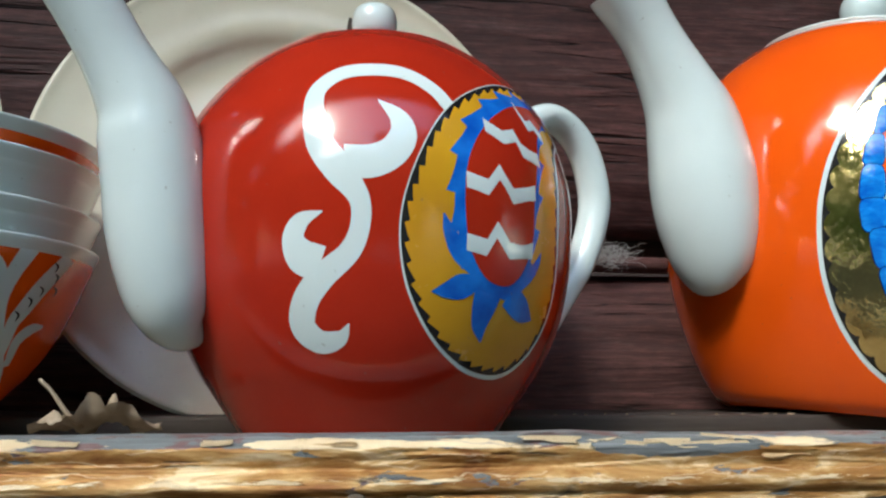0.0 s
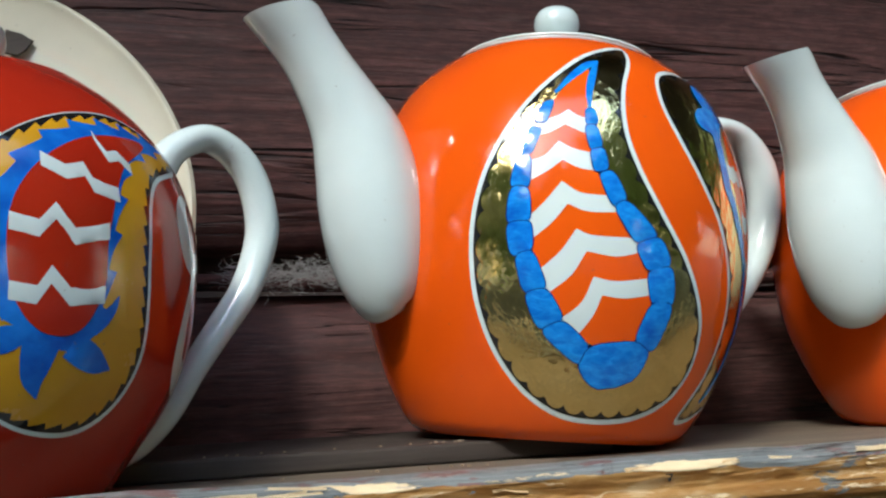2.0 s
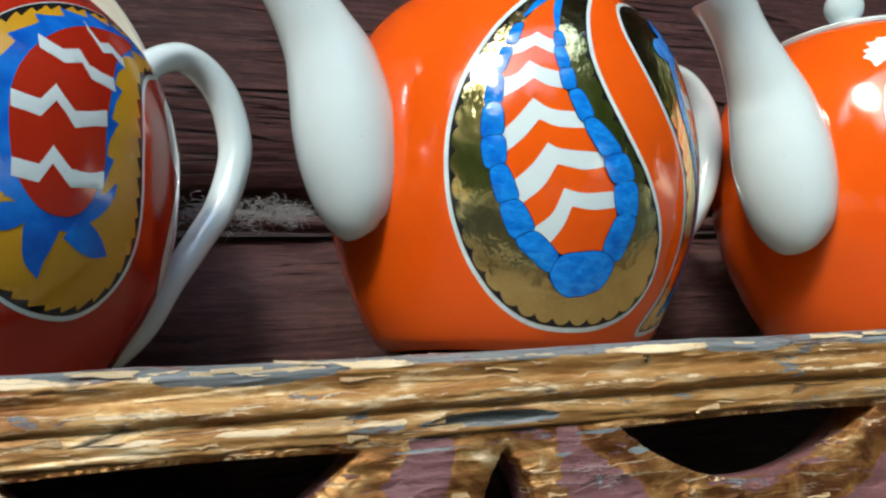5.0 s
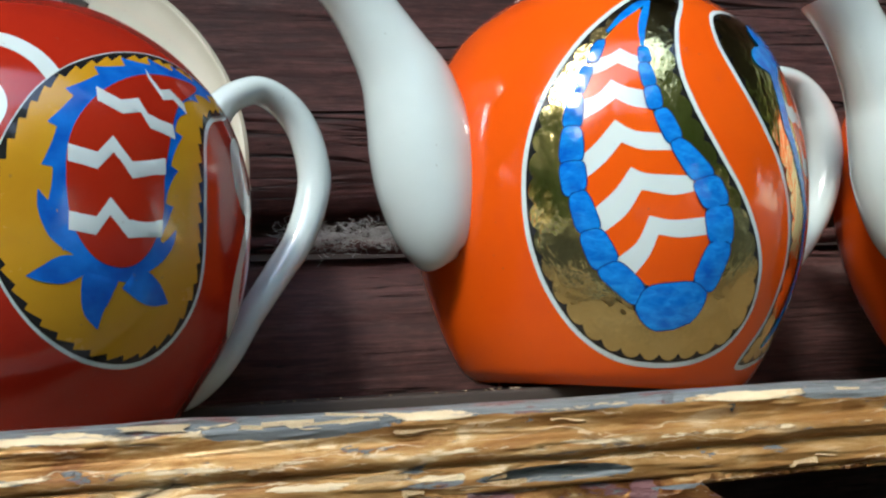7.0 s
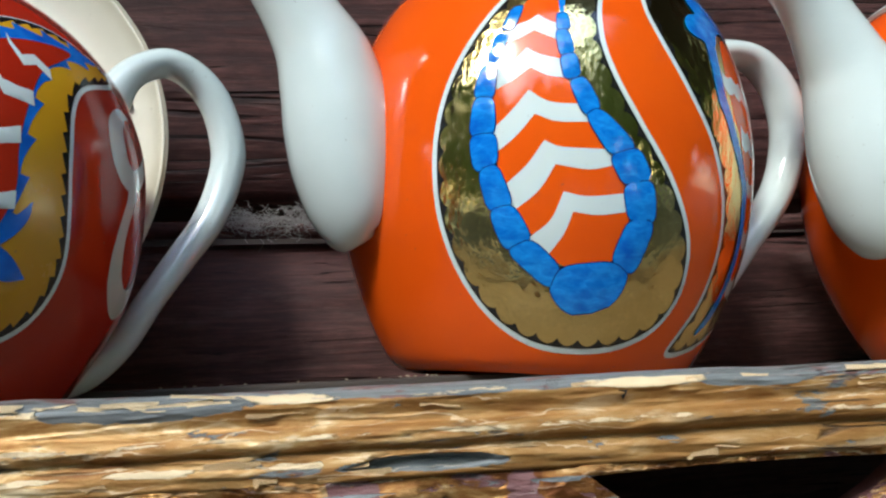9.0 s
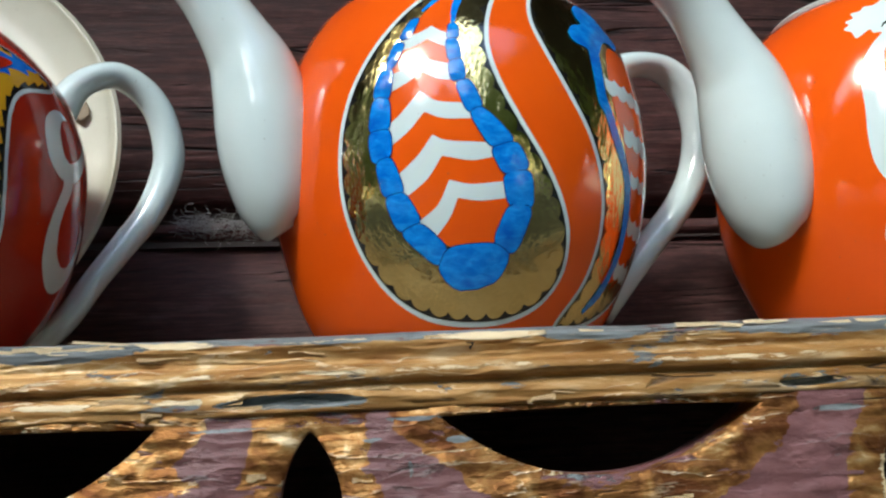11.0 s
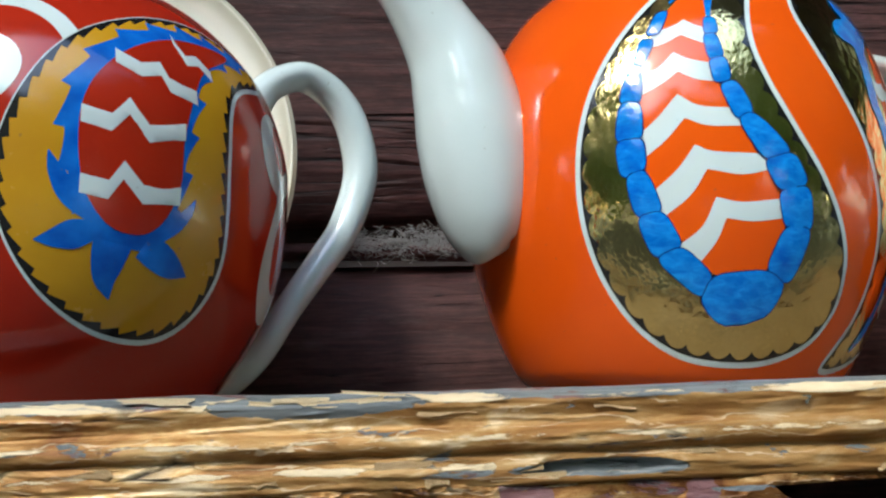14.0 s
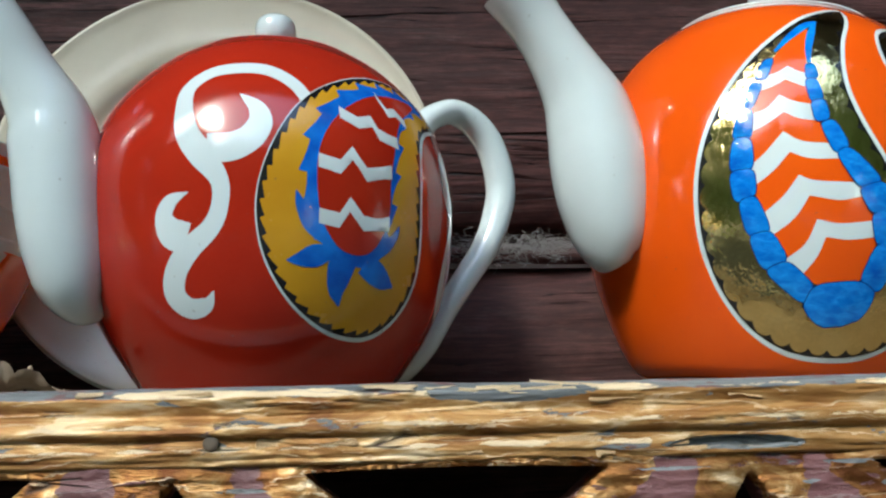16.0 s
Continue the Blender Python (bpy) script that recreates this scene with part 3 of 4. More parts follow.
def flake_mesh(material, seed):
    """A thin ragged scale of paint, fixed along its upper edge and curling out below."""
    us, vs = np.linspace(0, 1, 9), np.linspace(0, 1, 5)

    def place(u, v):
        low = 0.75 + 0.45 * np.floor(3.99 * value_noise(u * 3.1, v * 0 + 1, seed)) / 3
        ends = 0.5 + 0.14 * (value_noise(v * 3, v * 0, seed + 9) - 0.5)
        return (u - 0.5) * 2 * ends, -(0.10 + 0.16 * fbm(u * 2, v * 0, 2, seed + 5)) * v ** 2.5, -v * low - 0.25 * (fbm(u * 6, v * 0, 2, seed + 2) - 0.5) * (1 - v)

    xyz, quads = sheet(us, vs, place)
    count = len(xyz)
    both = np.concatenate((xyz, xyz + (0, 0.10, 0.03)))
    ring = [k for k in range(5)] + [i * 5 + 4 for i in range(1, 9)] + [8 * 5 + k for k in range(3, -1, -1)] + [i * 5 for i in range(7, 0, -1)]
    side = [(a, b, b + count, a + count) for a, b in zip(ring, ring[1:] + ring[:1])]
    mesh = bpy.data.meshes.new("paint_flake")
    mesh.from_pydata([tuple(p) for p in both], [], [tuple(int(i) for i in q) for q in list(quads) + list(quads[:, ::-1] + count) + side])
    mesh.materials.append(material)
    mesh.update()
    return mesh


GOLD_MESHES = [flake_mesh(GOLD_FLAKE, 40 + k) for k in range(6)]
CREAM_MESHES = [flake_mesh(CREAM_FLAKE, 80 + k) for k in range(6)]
MAUVE_MESHES = [flake_mesh(MAUVE_FLAKE, 60 + k) for k in range(6)]


def flake(mesh, parent, x, y, z, wide, tall, lean=0.0):
    ob = new("paint_flake", mesh)
    ob.parent = parent
    ob.matrix_basis = pose(x, y, z, lean, flake_rng.uniform(-5, 5), flake_rng.uniform(-4, 4)) @ Matrix.Diagonal((wide, tall, tall, 1))


for k in range(34):
    flake(CREAM_MESHES[k % 6], mould, flake_rng.uniform(-0.22, 0.62), 0.2866, -0.0002 - 0.0026 * flake_rng.random(), flake_rng.uniform(0.005, 0.020), flake_rng.uniform(0.0010, 0.0020), -14)
for k in range(16):
    flake(GOLD_MESHES[k % 6], mould, flake_rng.uniform(-0.22, 0.62), 0.2866, -0.0012 - 0.0045 * flake_rng.random(), flake_rng.uniform(0.005, 0.018), flake_rng.uniform(0.0012, 0.0026), -12)
for k in range(26):
    flake(GOLD_MESHES[k % 6], mould, flake_rng.uniform(-0.22, 0.62), 0.2862, -0.0185 - 0.006 * flake_rng.random(), flake_rng.uniform(0.006, 0.024), flake_rng.uniform(0.0014, 0.0034))
placed = 0
while placed < 46:
    x, z = flake_rng.uniform(-0.22, 0.62), flake_rng.uniform(-0.098, -0.031)
    spot = np.array([(x, z), (x - 0.008, z), (x + 0.008, z), (x, z - 0.006), (x, z + 0.003)])
    if any(winding(spot, ring).any() for ring in CUTS):
        continue
    gap = min(np.hypot(np.array(ring)[:, 0] - x, np.array(ring)[:, 1] - z).min() for ring in CUTS)
    flake((GOLD_MESHES if gap < 0.012 else MAUVE_MESHES)[placed % 6], board, x, BOARD_Y - 0.0004, z, flake_rng.uniform(0.006, 0.020 if gap > 0.010 else 0.010), flake_rng.uniform(0.0012, 0.0030))
    placed += 1


# nail hole: a flat black star paints in the shade of its depth
hole = bmesh.new()
mouth_ring = [hole.verts.new((r * math.cos(a), -0.0006, r * math.sin(a))) for r, a in zip((0.0019, 0.0010, 0.0017, 0.0009, 0.0020, 0.0010), np.linspace(0.5, 0.5 + 2 * math.pi, 6, endpoint=False))]
pit = hole.verts.new((0, 0.004, 0))
for k in range(6):
    hole.faces.new((mouth_ring[k], mouth_ring[(k + 1) % 6], pit))
hole.faces.new(mouth_ring)
part("nail_hole", hole, BLACK, mould, "small nail hole, its dark inside painted as a black star", smooth=False).matrix_basis = pose(0.2575, 0.2862, -0.0058)


# ---- teapots ----
RED_BODY = spline([(0.0498, -0.0058), (0.054, 0.0), (0.0623, 0.012), (0.069, 0.022), (0.0758, 0.036), (0.0808, 0.054), (0.0829, 0.074), (0.0829, 0.09), (0.0802, 0.104), (0.075, 0.118), (0.0663, 0.131), (0.0553, 0.1425), (0.0431, 0.1515), (0.0401, 0.1532)], 8)
BIG_BODY = spline([(0.0629, 0.0), (0.0694, 0.004), (0.0758, 0.013), (0.0818, 0.024), (0.0882, 0.039), (0.0945, 0.057), (0.0984, 0.076), (0.1001, 0.097), (0.0995, 0.115), (0.0967, 0.133), (0.0913, 0.152), (0.0827, 0.17), (0.0712, 0.183), (0.0599, 0.192), (0.0509, 0.1963)], 8)
THIRD_BODY = BIG_BODY * (0.983, 1.0)


MOUTH = Vector((0.955, 0, 0.295))


def teapot(name, m, profile, glaze_mat, spout_rows, spout_turn, handle_rows, handle_turn, lid_rows, knob_rows, lid_mat, label, upright=Matrix()):
    """Body, lid with its knob, spout and loop handle; turns are in degrees about the axis."""
    pot = empty(name, m)
    top, low = profile[-1], profile[0][1]
    shell = [(0.0, low + 0.003), (profile[0][0] * 0.86, low + 0.003), (profile[0][0] * 0.93, low)] + [tuple(p) for p in profile] + [(top[0] - 0.004, top[1]), (top[0] - 0.006, top[1] - 0.012), (0.0, top[1] - 0.014)]
    body = part("body", turned(shell, 224), glaze_mat, pot)
    lid = part("lid", turned(spline(lid_rows, 5), 128), lid_mat, pot)
    part("knob", turned(spline(knob_rows, 6), 48), WHITE, lid, "white porcelain knob")
    rows = spline([(-r, 0, z, a, b) for r, z, a, b in spout_rows], 8)
    spout = part("spout", swept(rows, 56, True, False, mouth=MOUTH), WHITE, pot, "white curved porcelain spout")
    spout.matrix_basis = upright @ pose(0, 0, 0, 0, 0, spout_turn)
    inner = [(*p[:3], p[3] * 0.72, p[4] * 0.72) for p in rows[-17:]]
    rim = swept(inner, 40, True, False, mouth=MOUTH)
    bmesh.ops.reverse_faces(rim, faces=rim.faces)
    part("spout_bore", rim, WHITE, spout)
    handle = part("handle", swept(spline([(r, 0, z, a, b) for r, z, a, b in handle_rows], 8), 36), WHITE, pot, "white porcelain loop handle")
    handle.matrix_basis = upright @ pose(0, 0, 0, 0, 0, handle_turn)
    return tagged(pot, label, "teapot", "teapots on the shelf")


RED_SPOUT = [(0.073, 0.033, 0.004, 0.004), (0.080, 0.0365, 0.010, 0.012), (0.085, 0.045, 0.0145, 0.017), (0.088, 0.058, 0.0172, 0.0195), (0.091, 0.073, 0.0180, 0.0205), (0.093, 0.088, 0.0182, 0.0200), (0.0955, 0.103, 0.0180, 0.0185), (0.099, 0.115, 0.0160, 0.0160), (0.108, 0.130, 0.0130, 0.0125), (0.1175, 0.1445, 0.0122, 0.0115), (0.126, 0.156, 0.0122, 0.0112), (0.133, 0.165, 0.0125, 0.0112)]
BIG_SPOUT = [(0.094, 0.0635, 0.006, 0.009), (0.0968, 0.0675, 0.0135, 0.0165), (0.0988, 0.078, 0.0190, 0.0225), (0.101, 0.096, 0.0235, 0.0262), (0.1035, 0.115, 0.0245, 0.0268), (0.106, 0.131, 0.0234, 0.0248), (0.110, 0.146, 0.0215, 0.0222), (0.1175, 0.160, 0.0180, 0.0185), (0.128, 0.176, 0.0155, 0.0152), (0.136, 0.187, 0.0150, 0.0143), (0.1425, 0.195, 0.0160, 0.0148), (0.148, 0.200, 0.0172, 0.0152)]
RED_HANDLE = [(0.070, 0.122, 0.0085, 0.008), (0.077, 0.135, 0.0070, 0.008), (0.086, 0.1425, 0.0065, 0.0085), (0.097, 0.1455, 0.0065, 0.0085), (0.1095, 0.1395, 0.0070, 0.0085), (0.1185, 0.127, 0.0075, 0.0085), (0.1228, 0.108, 0.0078, 0.0085), (0.1200, 0.092, 0.0075, 0.0080), (0.1130, 0.0755, 0.0070, 0.0080), (0.1025, 0.0605, 0.0065, 0.0078), (0.0885, 0.041, 0.0060, 0.0075), (0.076, 0.022, 0.0060, 0.0075), (0.063, 0.010, 0.0060, 0.0070), (0.050, 0.005, 0.0058, 0.0068)]
BIG_HANDLE = [(0.088, 0.150, 0.011, 0.011), (0.100, 0.163, 0.0095, 0.011), (0.112, 0.1705, 0.0080, 0.011), (0.126, 0.1730, 0.0070, 0.011), (0.140, 0.1700, 0.0075, 0.011), (0.151, 0.160, 0.0090, 0.011), (0.157, 0.147, 0.0098, 0.011), (0.158, 0.128, 0.0095, 0.0105), (0.1515, 0.105, 0.0090, 0.0100), (0.140, 0.086, 0.0085, 0.0100), (0.121, 0.065, 0.0080, 0.0095), (0.103, 0.045, 0.0080, 0.0095), (0.083, 0.022, 0.0080, 0.0090)]
BIG_LID = [(0.0, 0.1939), (0.05, 0.1939), (0.0552, 0.1954), (0.0556, 0.1967), (0.054, 0.1977), (0.048, 0.1991), (0.034, 0.2019), (0.018, 0.2044), (0.0, 0.2049)]
BIG_KNOB = [(0.0, 0.2019), (0.0095, 0.2029), (0.0085, 0.2134), (0.0115, 0.2199), (0.0127, 0.2254), (0.011, 0.2314), (0.006, 0.2344), (0.0, 0.2349)]
RED_LID = [(0.0, 0.1500), (0.034, 0.1505), (0.0385, 0.1520), (0.0385, 0.1532), (0.0340, 0.1555), (0.022, 0.1598), (0.010, 0.1618), (0.0, 0.1620)]
RED_KNOB = [(0.0, 0.1600), (0.0068, 0.1615), (0.0068, 0.1640), (0.0092, 0.1680), (0.0098, 0.1730), (0.0085, 0.1780), (0.0045, 0.1806), (0.0, 0.1810)]

RED_POSE = pose(0.0174, 0.3716, 0.0)
ORANGE_POSE = pose(0.2708, 0.4403, 0.0, 0, 5.94, 0)
THIRD_POSE = pose(0.5345, 0.4388, -0.0058)
red_pot = teapot("teapot", RED_POSE, RED_BODY, RED, RED_SPOUT, 30, RED_HANDLE, 24, RED_LID, RED_KNOB, RED, "red porcelain teapot with a white scroll and ochre medallion")
orange_pot = teapot("teapot", ORANGE_POSE, BIG_BODY, ORANGE, BIG_SPOUT, 20, BIG_HANDLE, 9, BIG_LID, BIG_KNOB, WHITE, "orange porcelain teapot with gold and blue drop medallions", ORANGE_POSE.inverted() @ pose(0.2763, 0.4403, 0))
third_spout = [(r + 0.002, z - 0.004, a * 1.06, b * 1.06) for r, z, a, b in BIG_SPOUT]
third_pot = teapot("teapot", THIRD_POSE, THIRD_BODY, ORANGE, third_spout, 20, BIG_HANDLE, 9, BIG_LID, BIG_KNOB, WHITE, "orange porcelain teapot with cut white leaf ornament")


# ---- plates ----
def plate(m, wide, label):
    s = wide / 0.25
    rows = spline([(0.0, 0.004), (0.056, 0.004), (0.072, 0.0048), (0.080, 0.0078), (0.0855, 0.0120), (0.0915, 0.0140), (0.102, 0.0152), (0.118, 0.0183), (0.1235, 0.0205), (0.125, 0.0195), (0.1235, 0.0180), (0.098, 0.0105), (0.088, 0.004), (0.076, 0.0), (0.070, 0.0), (0.066, 0.0015), (0.0, 0.0015)], 5) * s
    ob = part("plate", turned(rows, 160), CREAM)
    ob.matrix_world = m
    return tagged(ob, label, "plate", "plates against the wall")


big_plate = plate(pose(-0.027, 0.470, 0.1185, 82, 0, 0), 0.251, "large cream ceramic plate leaning against the log wall")
plate(pose(-0.290, 0.470, 0.1215, 82, 0, 0), 0.257, "cream ceramic plate leaning beside the bowls")


def chip(x, z, wide, turn):
    """A small brown patch where the glaze has come off the plate's rim."""
    ring = [(wide * r * math.cos(a), wide * r * math.sin(a)) for a, r in zip(np.linspace(0, 2 * math.pi, 7, endpoint=False), (1.0, 0.8, 1.1, 0.75, 1.0, 0.85, 0.7))]
    bm = bmesh.new()
    low = [bm.verts.new((a, b, 0)) for a, b in ring]
    top = [bm.verts.new((a * 0.9, b * 0.9, 0.0008)) for a, b in ring]
    bm.faces.new(top)
    for k in range(7):
        bm.faces.new((low[k], low[(k + 1) % 7], top[(k + 1) % 7], top[k]))
    ob = part("chipped_spot", bm, BATTEN_WOOD if wide > 0.008 else DRY_LEAF, big_plate, "brown chipped spot", smooth=False)
    ob.matrix_basis = Matrix.Translation((x, z, 0.0185)) @ pose(0, 0, 0, 0, 8, turn)


chip(0.040, 0.087, 0.0085, 20)
chip(0.104, 0.022, 0.0070, 70)


# ---- bowls ----
BOWL_OUT = spline([(0.0, 0.004), (0.024, 0.004), (0.026, 0.0), (0.030, 0.0), (0.031, 0.006), (0.042, 0.016), (0.056, 0.032), (0.0655, 0.050), (0.0725, 0.0675), (0.0738, 0.0715)], 7)


def bowl(x, y, z, outside, label):
    thing = empty("bowl", pose(x, y, z))
    part("body", turned(BOWL_OUT, 144), outside, thing)
    into = spline([(0.0738, 0.0715), (0.0757, 0.0760), (0.0750, 0.0772), (0.0735, 0.0762), (0.0715, 0.0705), (0.065, 0.051), (0.053, 0.033), (0.038, 0.017), (0.020, 0.009), (0.0, 0.008)], 7)
    part("lining", turned(into, 144), WHITE, thing, "white glazed inside and rim")
    return tagged(thing, label, "bowl", "stacked bowls")


BOWL = (-0.1735, 0.385)
lowest = bowl(*BOWL, -0.0058, ORANGE, "orange bowl with white leaf ornament under the stack")
bowl(*BOWL, 0.0080, WHITE, "white bowl nested in the stack")
bowl(*BOWL, 0.0270, WHITE, "white bowl nested in the stack")
bowl(*BOWL, 0.0375, ORANGE, "orange bowl with white lining on the stack")


# ---- painted ornament: red teapot ----
skin = Skin(RED_BODY, red_pot, 0.0825)
SCROLL = [(18.5, 108.8, 2.9), (13.3, 118.4, 2.9), (5.9, 124.3, 2.9), (-3.0, 125.4, 2.9), (-11.8, 123.5, 3.1), (-17.3, 116.4, 3.5), (-17.3, 106.4, 3.9), (-15.0, 95.5, 4.7), (-10.4, 86.3, 5), (-5.7, 76.7, 3.5), (-5.4, 67.2, 3.3), (-7.9, 58.8, 3.7), (-14.1, 51.1, 4.3), (-18.6, 43.4, 4.7), (-19.9, 35.1, 4.9), (-15.8, 30.1, 3.9), (-10.5, 31.1, 2.7), (-8.0, 35.9, 0.2)]
CURL = [(-9.4, 89.2, 5.8), (-2.9, 89.3, 5.8), (2.0, 92.9, 5.3), (4.5, 99.4, 4.7), (3.3, 105.8, 3.3), (-1.5, 112.0, 0.2)]
COMMA = [(-14.6, 55.2, 5.8), (-19.0, 57.8, 5.8), (-21.0, 63.9, 3.9), (-19.0, 69.4, 2.9), (-14.0, 72.4, 0.2)]
FAR_SCROLL = [(81.5, 104.2, 0.4), (76.6, 103.9, 2.6), (72.0, 97.1, 5), (72.1, 88.1, 5.5), (74.7, 82.0, 5.2), (79.4, 78.2, 4.8), (79.5, 72.0, 3.6), (77.3, 65.1, 3.2), (75.5, 56.7, 3.6), (75.5, 49.0, 4.6), (77.5, 41.5, 5.2), (82.7, 35.9, 5.6), (88.1, 35.1, 5.4), (93.3, 39.1, 4.4), (96.4, 48.5, 3.2), (96.4, 56.5, 2.6), (93.6, 61.6, 0.3)]
FAR_LOOP = [(78.3, 78.3, 4.5), (84.3, 81.9, 4), (90.2, 88.9, 3), (93.0, 97.0, 1.8), (92.2, 105.2, 0.4)]
for rows, lift in ((SCROLL, 0.10), (CURL, 0.13), (COMMA, 0.16), (FAR_SCROLL, 0.10), (FAR_LOOP, 0.13)):
    skin.paint("scroll", stroke(skin.arc(rows), 10), lift, WHITE, "white glazed scroll stroke", 2.5)

DROP = even(spline(skin.arc([(76.8, 117.4), (61.0, 108.5), (55.1, 97.1), (53.8, 80.0), (54.3, 62.2), (54.7, 43.1), (51.1, 29.5), (44.5, 21.9), (35.6, 19.7), (24.1, 22.8), (13.8, 32.0), (7.0, 45.7), (4.3, 60.5), (4.7, 75.7), (8.5, 92.5), (14.7, 107.7), (23.5, 118.3), (36.8, 126.3), (52.8, 129.5), (66.2, 126.1)]), 8, True), 0.7)
skin.paint("medallion_edge", offset(DROP, 1.3) + (0.5, -0.5), 0.12, WHITE, "thin white outline")
skin.paint("medallion_outline", offset(DROP, 0.2), 0.20, BLACK, "black outline")
saw = np.arange(len(DROP)) * 0.7 % 7.0 / 7.0
skin.paint("medallion_field", offset(DROP, -0.9 - 2.1 * saw[::-1]), 0.28, OCHRE, "ochre field with a serrated edge")
RING = even(spline(skin.arc([(71.4, 122.2), (56.0, 115.4), (48.0, 105.5), (45.0, 93.4), (42.6, 76.7), (42.0, 63.3), (38.7, 52.2), (32.7, 46.1), (24.7, 48.9), (19.0, 60.5), (17.0, 72.9), (16.6, 85.9), (18.5, 98.0), (23.9, 110.0), (31.9, 118.2), (43.2, 123.7), (57.5, 124.5)]), 8, True), 0.7)
saw = np.arange(len(RING)) * 0.7 % 13.0 / 13.0
skin.paint("blue_ring", offset(RING, -0.3 + 3.4 * saw[::-1] ** 2), 0.36, BLUE, "blue feathered ring")
for rows in ([(24.5, 50.7, 2.5), (19.5, 48.7, 4.2), (15.5, 47.3, 2.6), (11.9, 46.7, 0.2)], [(27.6, 47.3, 6.0), (26.9, 41.9, 5.2), (26.7, 36.4, 3.6), (28.0, 30.7, 0.2)], [(34.2, 47.2, 4.5), (38.5, 43.7, 4.6), (41.9, 41.2, 3.4), (45.6, 39.2, 0.2)],
             [(22.8, 54.1, 2.0), (18.4, 60.0, 3.2), (15.5, 66.9, 2.2), (14.0, 72.8, 0.2)], [(37.1, 50.2, 2.5), (41.2, 54.7, 2.4), (43.9, 59.2, 1.5), (45.2, 63.2, 0.2)]):
    skin.paint("blue_leaf", stroke(skin.arc(rows), 8), 0.40 + 0.01 * rows[0][0] / 5, BLUE, "blue painted leaf")
EGG = even(spline(skin.arc([(60.3, 120.4), (49.2, 109.4), (44.5, 97.5), (41.7, 82.4), (41.3, 67.0), (38.0, 54.8), (33.1, 50.0), (26.4, 51.9), (21.5, 60.8), (19.6, 73.0), (19.8, 87.9), (23.0, 99.5), (29.5, 109.8), (38.6, 117.2), (49.9, 120.7)]), 8, True), 0.8)
skin.paint("egg", EGG, 0.50, RED, "red egg shape")
for rows, half in (([(41.0, 118.7), (43.8, 111.0), (47.1, 112.4), (50.7, 108.0)], 2.0), ([(26.4, 106.5), (32.0, 102.9), (36.5, 104.8), (38.4, 99.5), (45.2, 97.4)], 2.6), ([(19.7, 85.1), (25.8, 83.2), (29.3, 89.3), (33.6, 81.4), (41.9, 84.4)], 2.8), ([(20.1, 63.7), (25.8, 62.4), (28.7, 68.9), (33.0, 62.1), (41.4, 63.3)], 2.9)):
    skin.paint("zigzag", band(skin.arc(rows), half), 0.58, WHITE, "white zigzag band", 2.0)

# ---- painted ornament: orange teapot ----
skin = Skin(BIG_BODY, orange_pot, 0.1)


def scallops(ring, length, deep):
    """How far each point of an evenly sampled ring swells out along a row of scallops."""
    far = np.concatenate(([0], np.cumsum(np.linalg.norm(np.diff(ring, axis=0), axis=1))))
    return deep * np.abs(np.sin(np.pi * far / length)) ** 0.6


def bead_row(bottom, left, right):
    """Raised enamel beads, each between four corners of (degrees, height); the lowest lies over its neighbours."""
    u = np.linspace(0, 2 * np.pi, 40, endpoint=False)
    across = np.sign(np.cos(u)) * np.abs(np.cos(u)) ** 0.45
    along = np.sign(np.sin(u)) * np.abs(np.sin(u)) ** 0.42

    def bead(corners, lift, swell):
        a, b, c, d = skin.arc(corners)
        s, t = (across[:, None] + 1) / 2, (along[:, None] * 1.08 + 1) / 2
        ring = (a * (1 - s) + b * s) * (1 - t) + (d * (1 - s) + c * s) * t
        out = (a + d) / 2 - (b + c) / 2
        ring = ring + out * (swell * np.clip(0.5 - s, 0, 1) - 0.10 * np.clip(s - 0.5, 0, 1)) * (1 - np.abs(along[:, None]) ** 3)
        skin.paint("bead_edge", offset(ring, 0.42), lift - 0.012, NAVY, "thin dark blue line round a bead", 2.5)
        skin.paint("bead", ring, lift, BEAD_BLUE, "blue enamel bead", 1.3, dome=0.38)

    bead(bottom, 1.50, 2.6)
    for arm in (left, right):
        for k, corners in enumerate(arm):
            bead(corners, 1.40 - 0.10 * k, 0.16)


def chevron(rows):
    """A bent bar with crisp apexes and slightly bowed arms: five points above, five below."""
    rows = skin.arc(rows)
    above, below = rows[:5], rows[5:]
    arms = [spline(rows, 5) for rows in (above[:3], above[2:], below[:3], below[2:])]
    return np.vstack([arm[:-1] if k % 2 == 0 else arm for k, arm in enumerate(arms)])


def scalloped_bar(start, end, height, half):
    """A white bar whose edges hang in small scallops between upward cusps."""
    turn = np.linspace(start, end, 60)
    hang = 2.6 * np.abs(np.sin(np.pi * (turn - start) / 5.5)) ** 0.7
    top = np.column_stack((turn, height + half + 1.3 - hang))
    low = np.column_stack((turn, height - half + 1.3 - hang))[::-1]
    return skin.arc(np.vstack((top, low)))


def drop_medallion(outline, inner, bars):
    ring = even(spline(skin.arc(outline), 8, True), 0.7)
    skin.paint("medallion_edge", ring, 0.12, WHITE, "white outline of the drop")
    skin.paint("medallion_outline", offset(ring, -2.2), 0.20, BLACK, "black scalloped outline")
    gold = even(offset(ring, -6.2), 0.6)
    skin.paint("gold_field", offset(gold, scallops(gold, 11.0, 3.1)), 0.30, LUSTRE, "mirror-like gold lustre field", 2.5)
    skin.paint("inner_drop", even(spline(skin.arc(inner), 8, True), 0.8), 0.40, ORANGE, "orange inner drop")
    for bar in bars:
        skin.paint("chevron", bar, 0.48, WHITE, "white chevron", 2.5)


